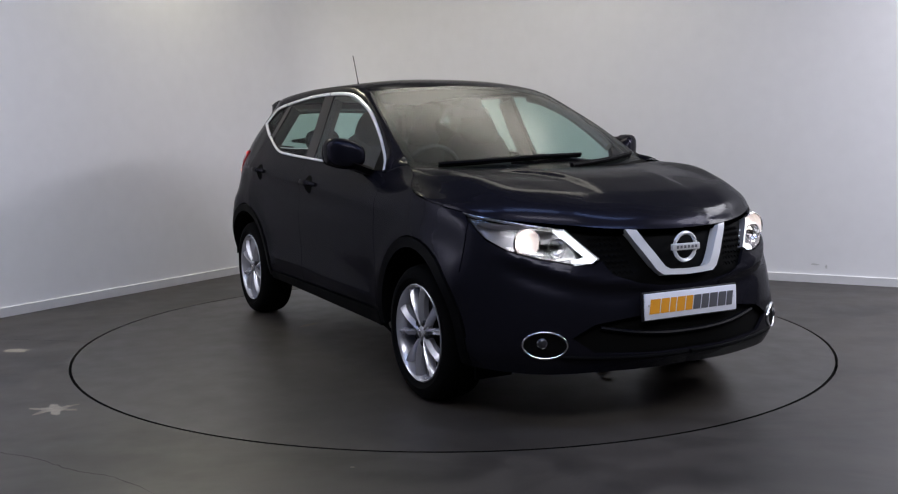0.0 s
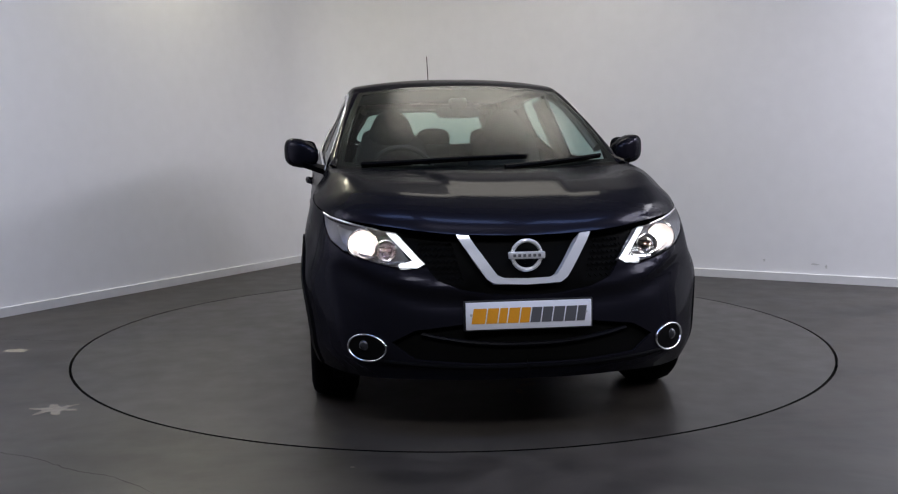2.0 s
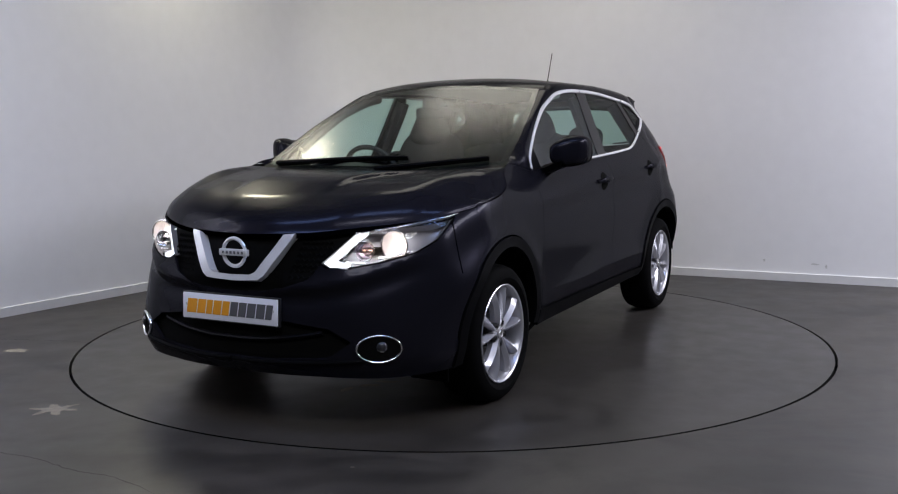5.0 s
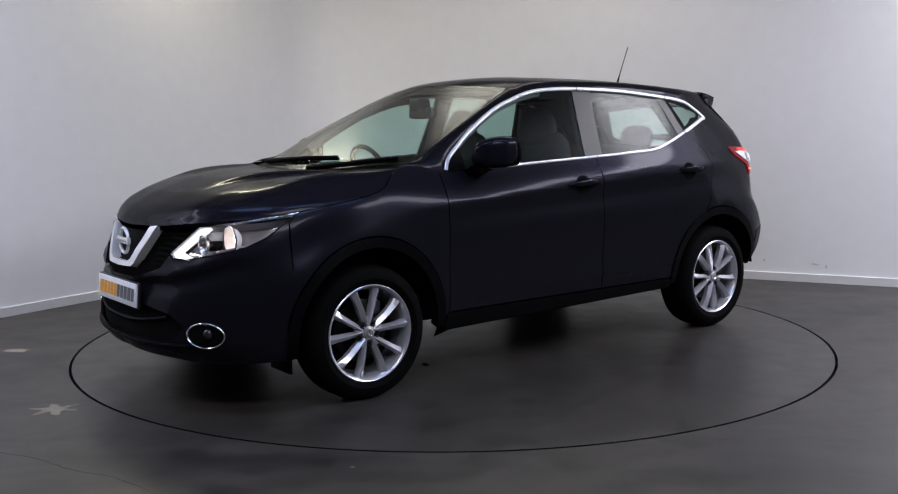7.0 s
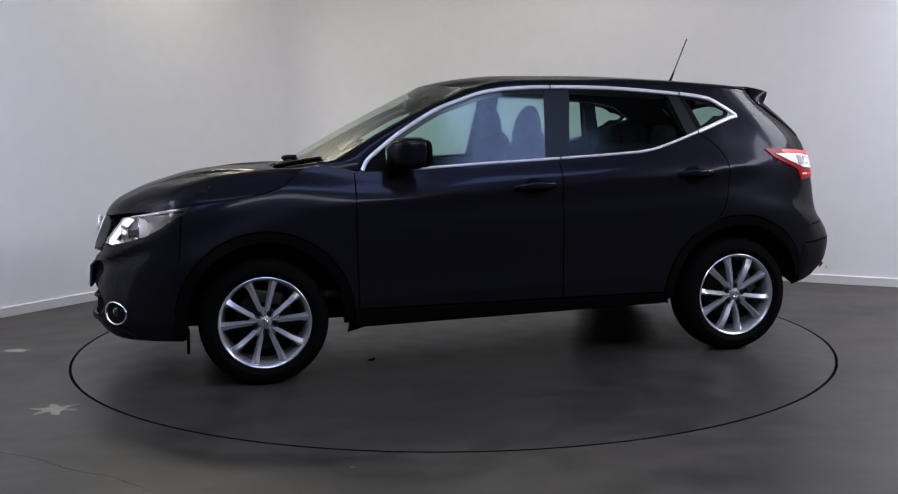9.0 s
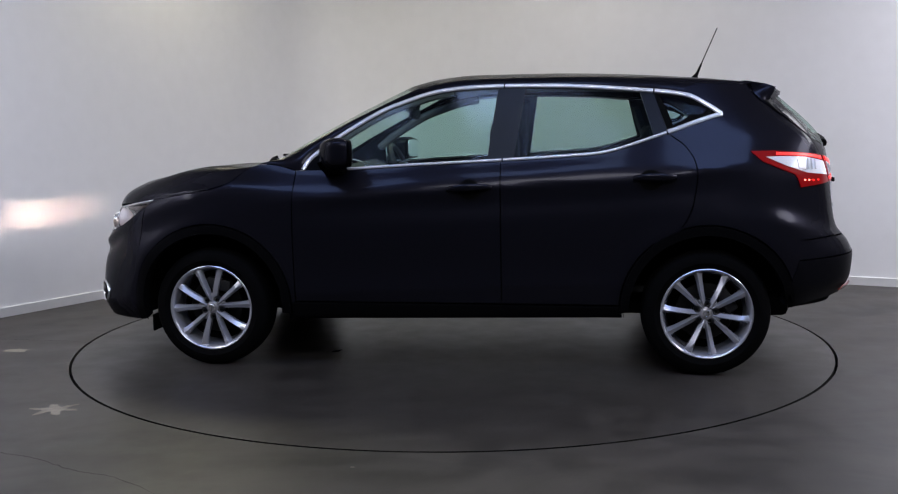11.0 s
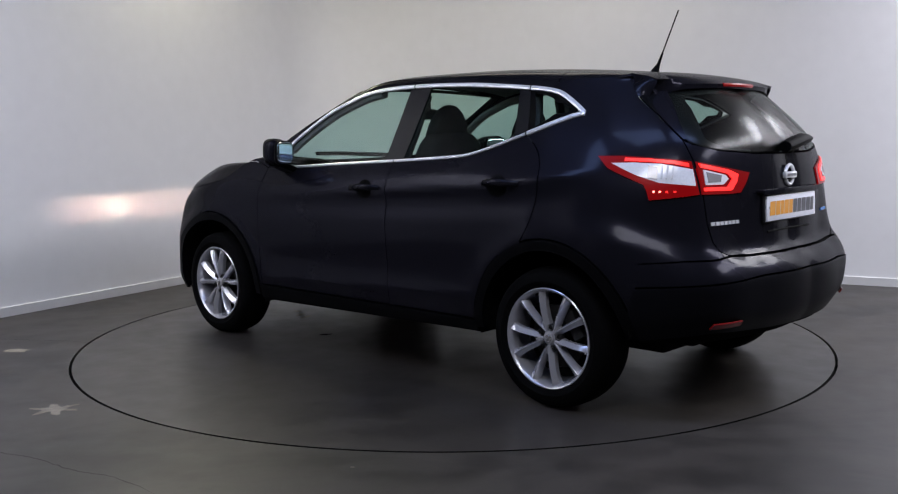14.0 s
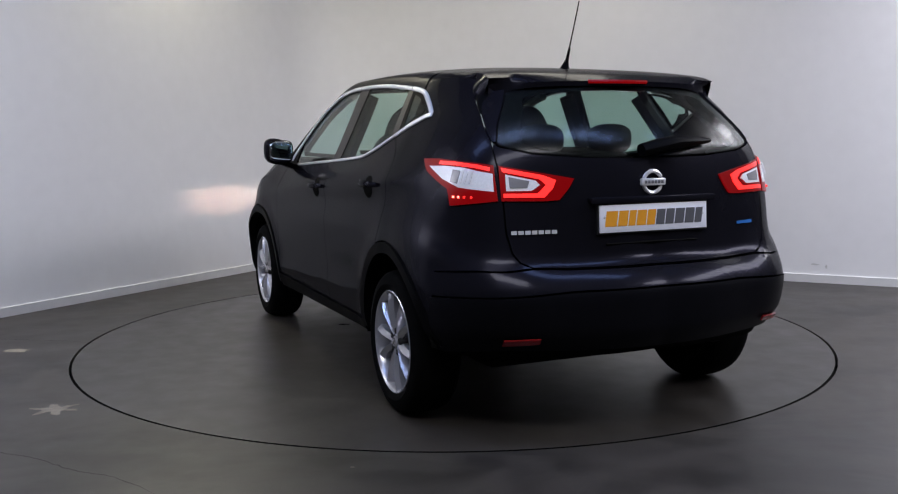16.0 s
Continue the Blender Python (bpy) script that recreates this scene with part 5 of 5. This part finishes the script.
def tail_badges():
    for k in range(7):
        y = .612 - .0275 * k
        m = skin(body, RING_REF, [at_rear(y, .868), at_rear(y - .021, .868), at_rear(y - .021, .853), at_rear(y, .853)], .02, gap=0, out=.004, flange=.004)
        part("badge_bar", m[:2], SATIN, GATE, "small chrome badge bar", m[2])
    m = flipped(skin(body, RING_REF, [at_rear(.553, .866), at_rear(.466, .862), at_rear(.466, .850), at_rear(.553, .852)], .02, gap=0, out=.004, flange=.004))
    part("blue_badge", m[:2], BLUEBADGE, GATE, "small blue badge", m[2])
    part("tailgate_grip", tube([P3(at_rear(.22, .802), .002), P3((S_REAR, .803), .004), Vector((lambda p: (p.x, -p.y, p.z))(P3(at_rear(.22, .802), .002)))], .005, 6), BORDER, GATE)
    for y in (.10, -.13):
        part("plate_lamp", box_data(-2.052, -2.040, y - .015, y + .015, .970, .974, .002), PLATELAMP, GATE, "small warm plate lamp")
    part("plate_hood", joined(box_data(-2.062, -2.03, -.30, .30, .975, .992, .006), box_data(-2.068, -2.059, -.30, .30, .966, .990, .004)), PAINT, GATE)
    # rear wiper on the car's right of the glass
    on = lambda y, z, o: Vector((lambda p: (p.x, math.copysign(p.y, y), p.z))(P3(at_rear(abs(y), z), o)))
    a, b, c = on(.06, 1.168, .03), on(-.11, 1.192, .040), on(-.30, 1.200, .025)
    w = part("rear_wiper", tube([a, a.lerp(b, .5), b, b.lerp(c, .5), c], .031, 10, squash=.8, taper=[1.05, 1.25, 1.15, .9, .35]), PLASTIC, GATE, "black rear wiper")
    part("wiper_blade", tube([a + Vector((.018, -.02, -.006)), b + Vector((.022, 0, -.008)), c + Vector((.008, 0, -.008))], .006, 6), RUBBER, w)


tail_badges()


def superblob(c, r, e1=.6, e2=.6, n=28, m=16, cut=None):
    f = lambda v, e: math.copysign(abs(v) ** e, v)
    pts, faces = [], []
    for i in range(m + 1):
        a = -math.pi / 2 + math.pi * i / m
        for j in range(n):
            b = 2 * math.pi * j / n
            p = Vector((r[0] * f(math.cos(a), e1) * f(math.cos(b), e2), r[1] * f(math.cos(a), e1) * f(math.sin(b), e2), r[2] * f(math.sin(a), e1)))
            if cut:
                p = cut(p)
            pts.append(Vector(c) + p)
    for i in range(m):
        for j in range(n):
            k = (j + 1) % n
            faces.append((i * n + j, i * n + k, (i + 1) * n + k, (i + 1) * n + j))
    return pts, faces


def wing_mirrors():
    def rake(p):
        return Vector((p.x - .33 * p.y, p.y, p.z))

    def shape(p):
        x, y, z = p
        if x < 0:
            x *= .62
        k = 1 - .28 * max(0, -y) / .095
        z = z * k + .012 * y / .095
        x = x * (1 - .25 * max(0, y) / .095)
        return rake(Vector((x, y, z)))
    c = Vector((.568, .930, 1.152))
    holders = pair_mesh("wing_mirror", superblob(c, (.104, .094, .080), .62, .62, 36, 22, shape), PAINT, (car, car), "dark wing mirror on a black foot")
    foot = loft([[Vector((.62 + dx, y, z + dz)) for dx, dz in ((-.07, 0), (0, .02), (.07, 0), (.05, -.03), (-.05, -.03))] for y, z in ((.80, 1.065), (.84, 1.075), (.88, 1.092), (.92, 1.105))], True)
    pair_mesh("mirror_foot", foot, PLASTIC, holders)
    glassm = superblob(c + Vector((-.060, .0, .002)), (.010, .078, .062), .55, .4, 28, 14, rake)
    pair_mesh("mirror_glass", glassm, MIRRORGLASS, holders, "mirror glass")
    rim = superblob(c + Vector((-.054, .0, .001)), (.013, .085, .070), .55, .4, 28, 14, rake)
    pair_mesh("mirror_rim", rim, PLASTIC, holders)
    band = tube([c + rake(Vector((.090 * math.cos(a) * (1 if math.cos(a) > 0 else .4), .083 * math.sin(a), -.010))) for a in np.linspace(-1.0, 1.2, 16)], .006, 6)
    pair_mesh("mirror_band", band, GLOSSBLACK, holders)


wing_mirrors()


def door_handles():
    for x0, x1, z0, z1, holders, cx, cz in ((.010, -.228, .963, .974, FDOOR, -.108, .962), (-.945, -1.163, 1.016, 1.022, RDOOR, -1.035, 1.008)):
        rows = []
        for t in np.linspace(0, 1, 13):
            x, z = x0 + (x1 - x0) * t, z0 + (z1 - z0) * t
            lift = .034 * math.sin(math.pi * min(1, max(0, t))) ** .55
            h = .011 + .007 * math.sin(math.pi * t)
            p = P3(at_x(x, z), lift - .002)
            n = Vector((0, 1, 0))
            rows.append([p + n * .010 * math.cos(a) + Vector((0, 0, h * math.sin(a))) for a in np.linspace(0, 2 * math.pi, 10, endpoint=False)])
        h = pair_mesh("door_handle", loft(rows, True), PAINT, holders, "dark pull door handle")
        # Flat black disc painted in for the shade of the handle's recess
        shade_disc = skin(body, RING_REF, ellipse(at_x(cx, cz), .058, .052, 30), .02, gap=0, out=.0015, flange=.004)
        pair_mesh("handle_shade_disc", (shade_disc[0], shade_disc[1]), BLACK, holders, "flat black disc for the shaded recess behind the handle")


door_handles()


def wipers():
    sp = lambda y, v, o: Vector((lambda p: (p[0], math.copysign(p[1], y), p[2]))(screen_point(abs(y) / .745, v)[0])) + Vector((.6, 0, .8)).normalized() * o
    for pts in ([(-.62, .02), (-.35, .075), (-.05, .115), (.24, .125)], [(.10, .015), (.32, .045), (.52, .07), (.66, .085)]):
        line = [sp(y, v, .022) for y, v in pts]
        line = [Vector(p) for p in spline(line, 5)]
        w = part("wiper", tube(line, .011, 8, taper=[1.2 - .5 * i / (len(line) - 1) for i in range(len(line))]), PLASTIC, car, "black windscreen wiper")
        part("wiper_blade", tube([p + Vector((-.008, 0, -.012)) for p in line], .006, 5), RUBBER, w)


wipers()


def cabin():
    def blob(name, c, r, mat, e=.55, parent=car, label="", turn=0):
        m = superblob((0, 0, 0), r, e, e, 24, 14)
        return part(name, moved(m, Matrix.Translation(c) @ pose(0, 0, 0, 0, turn, 0)), mat, parent, label)
    for y in (.37, -.37):
        seat = blob("front_seat", (-.22, y, .93), (.085, .24, .34), FABRIC, label="charcoal fabric front seat", turn=-10)
        rest = superblob((0, 0, 0), (.062, .135, .125), .8, .75, 24, 14, lambda p: Vector((p.x * (1 - .25 * p.z / .125), p.y * (1 - .30 * p.z / .125), p.z)))
        part("headrest", moved(rest, Matrix.Translation((-.245, y, 1.285)) @ pose(0, 0, 0, 0, -8, 0)), FABRIC, seat)
        blob("seat_cushion", (.10, y, .60), (.28, .25, .11), FABRIC, .5, seat)
        for d in (.05, -.05):
            part("headrest_post", tube([(-.235, y + d, 1.14), (-.24, y + d, 1.24)], .007, 6), STEEL, seat)
    bench = blob("rear_seat", (-1.03, 0, .88), (.085, .62, .30), FABRIC, .45, label="charcoal fabric rear bench", turn=-14)
    blob("bench_cushion", (-.72, 0, .56), (.28, .62, .10), FABRIC, .45, bench)
    for y in (.40, 0, -.40):
        blob("headrest", (-1.10, y, 1.215), (.045, .125, .078), FABRIC, .75, bench)
    dash = []
    for y in np.linspace(-.70, .70, 21):
        hump = .05 * math.exp(-((y + .37) / .2) ** 2)
        dash.append([(1.02 - .14 * (y / .7) ** 2, y, 1.045), (.85, y, 1.055), (.66, y, 1.045 + hump), (.56, y, .995 + hump), (.52, y, .90), (.56, y, .62)])
    part("dashboard", loft(dash), TRIM, car, "charcoal dashboard")
    c = Vector((.47, -.37, 1.01))
    tilt = pose(0, 0, 0, 0, 24, 0)
    ring = [c + tilt @ Vector((0, .185 * math.cos(a), .185 * math.sin(a))) for a in np.linspace(0, 2 * math.pi, 40, endpoint=False)]
    wheel = part("steering_wheel", tube(ring, .015, 8, True), TRIM, car, "black steering wheel")
    part("wheel_boss", moved(superblob((0, 0, 0), (.03, .08, .07), .6, .6, 18, 10), Matrix.Translation(c)), TRIM, wheel)
    for a in (0, math.pi, -math.pi / 2):
        part("wheel_spoke", tube([c, c + tilt @ Vector((0, .18 * math.cos(a), .18 * math.sin(a)))], .016, 6), TRIM, wheel)
    m = part("rear_view_mirror", moved(superblob((0, 0, 0), (.02, .125, .034), .5, .4, 24, 12), Matrix.Translation((.33, -.02, 1.375))), TRIM, car, "black rear-view mirror")
    part("mirror_stem", box_data(.30, .40, -.07, .03, 1.39, 1.46, .02), TRIM, m)
    # headlining, floor and inner side trims
    lin = []
    for x in np.linspace(.16, -1.52, 18):
        r = []
        for u in np.linspace(-1, 1, 15):
            p = roof_point(x, abs(u))[0]
            r.append((p[0], math.copysign(p[1], u) * .97, p[2] - .035))
        lin.append(r)
    part("headlining", loft(lin), LINING, car, "pale grey headlining")
    # Bar added to block the brake light's glow from the cabin
    part("brake_light_blind", box_data(-1.700, -1.685, -.46, .46, 1.435, 1.485, .006), TRIM, car)
    part("cabin_floor", box_data(-1.62, 1.0, -.70, .70, .40, .44, .01), TRIM, car)
    part("boot_cover", box_data(-1.88, -1.12, -.60, .60, .98, 1.0, .008), TRIM, car, "dark parcel shelf")
    # inner pillars
    ip = [tuple(P3(at_x(x, z), -.035)) for x, z in cut(DLO_TOP, .70, .0)]
    pair_mesh("inner_pillar", tube(ip, .026, 8), LINING, (car, car))
    bp = [tuple(P3(at_x(x, z), -.05)) for x, z in ((-.30, 1.48), (-.285, 1.3), (-.265, 1.1))]
    pair_mesh("inner_pillar", tube(bp, .045, 8), TRIM, (car, car))
    cp = [tuple(P3(at_x(x, z), -.05)) for x, z in ((-1.04, 1.46), (-1.09, 1.33), (-1.14, 1.2))]
    pair_mesh("inner_pillar", tube(cp, .045, 8), TRIM, (car, car))
    dp = [tuple(P3(at_rear(y, z), -.04)) for y, z in ((.50, 1.45), (.56, 1.33), (.60, 1.2))]
    pair_mesh("inner_pillar", tube(dp, .03, 8), BLACK, (car, car))
    card = side([(.80, 1.02), (-.25, 1.05), (-1.1, 1.10), (-1.1, .82), (-.92, .72), (-.86, .47), (.80, .45)])
    m = skin(body, RING_REF, card, .1, gap=0, out=-.06, flange=0)
    pair_mesh("door_card", (m[0], [f[::-1] for f in m[1]]), TRIM, (car, car))


cabin()


# worn marks on the turning deck
for x, y, r, seed, sq, mt in ((1.27, .20, .07, 21, .45, TAPE), (1.17, .235, .075, 27, .35, TAPE), (.61, .53, .05, 23, .5, UNDER), (-.76, -.67, .09, 24, .35, TAPE), (1.38, .14, .06, 25, .4, TAPE)):
    patch("deck_mark", x, y, r, "small worn mark in the deck paint", seed, TABLE_TOP, 0.0, sq, seed, mt)


def motions():
    rows = []
    for t, a in TURN:
        m = pose(0, 0, 0, 0, 0, a)
        p = m @ OFF
        rows.append((t, pose(p.x, p.y, 0.0, 0, 0, a)))
    walk(car, rows)
    walk(TABLE_TOP, [(t, pose(0, 0, 0, 0, 0, a)) for t, a in TURN])


motions()
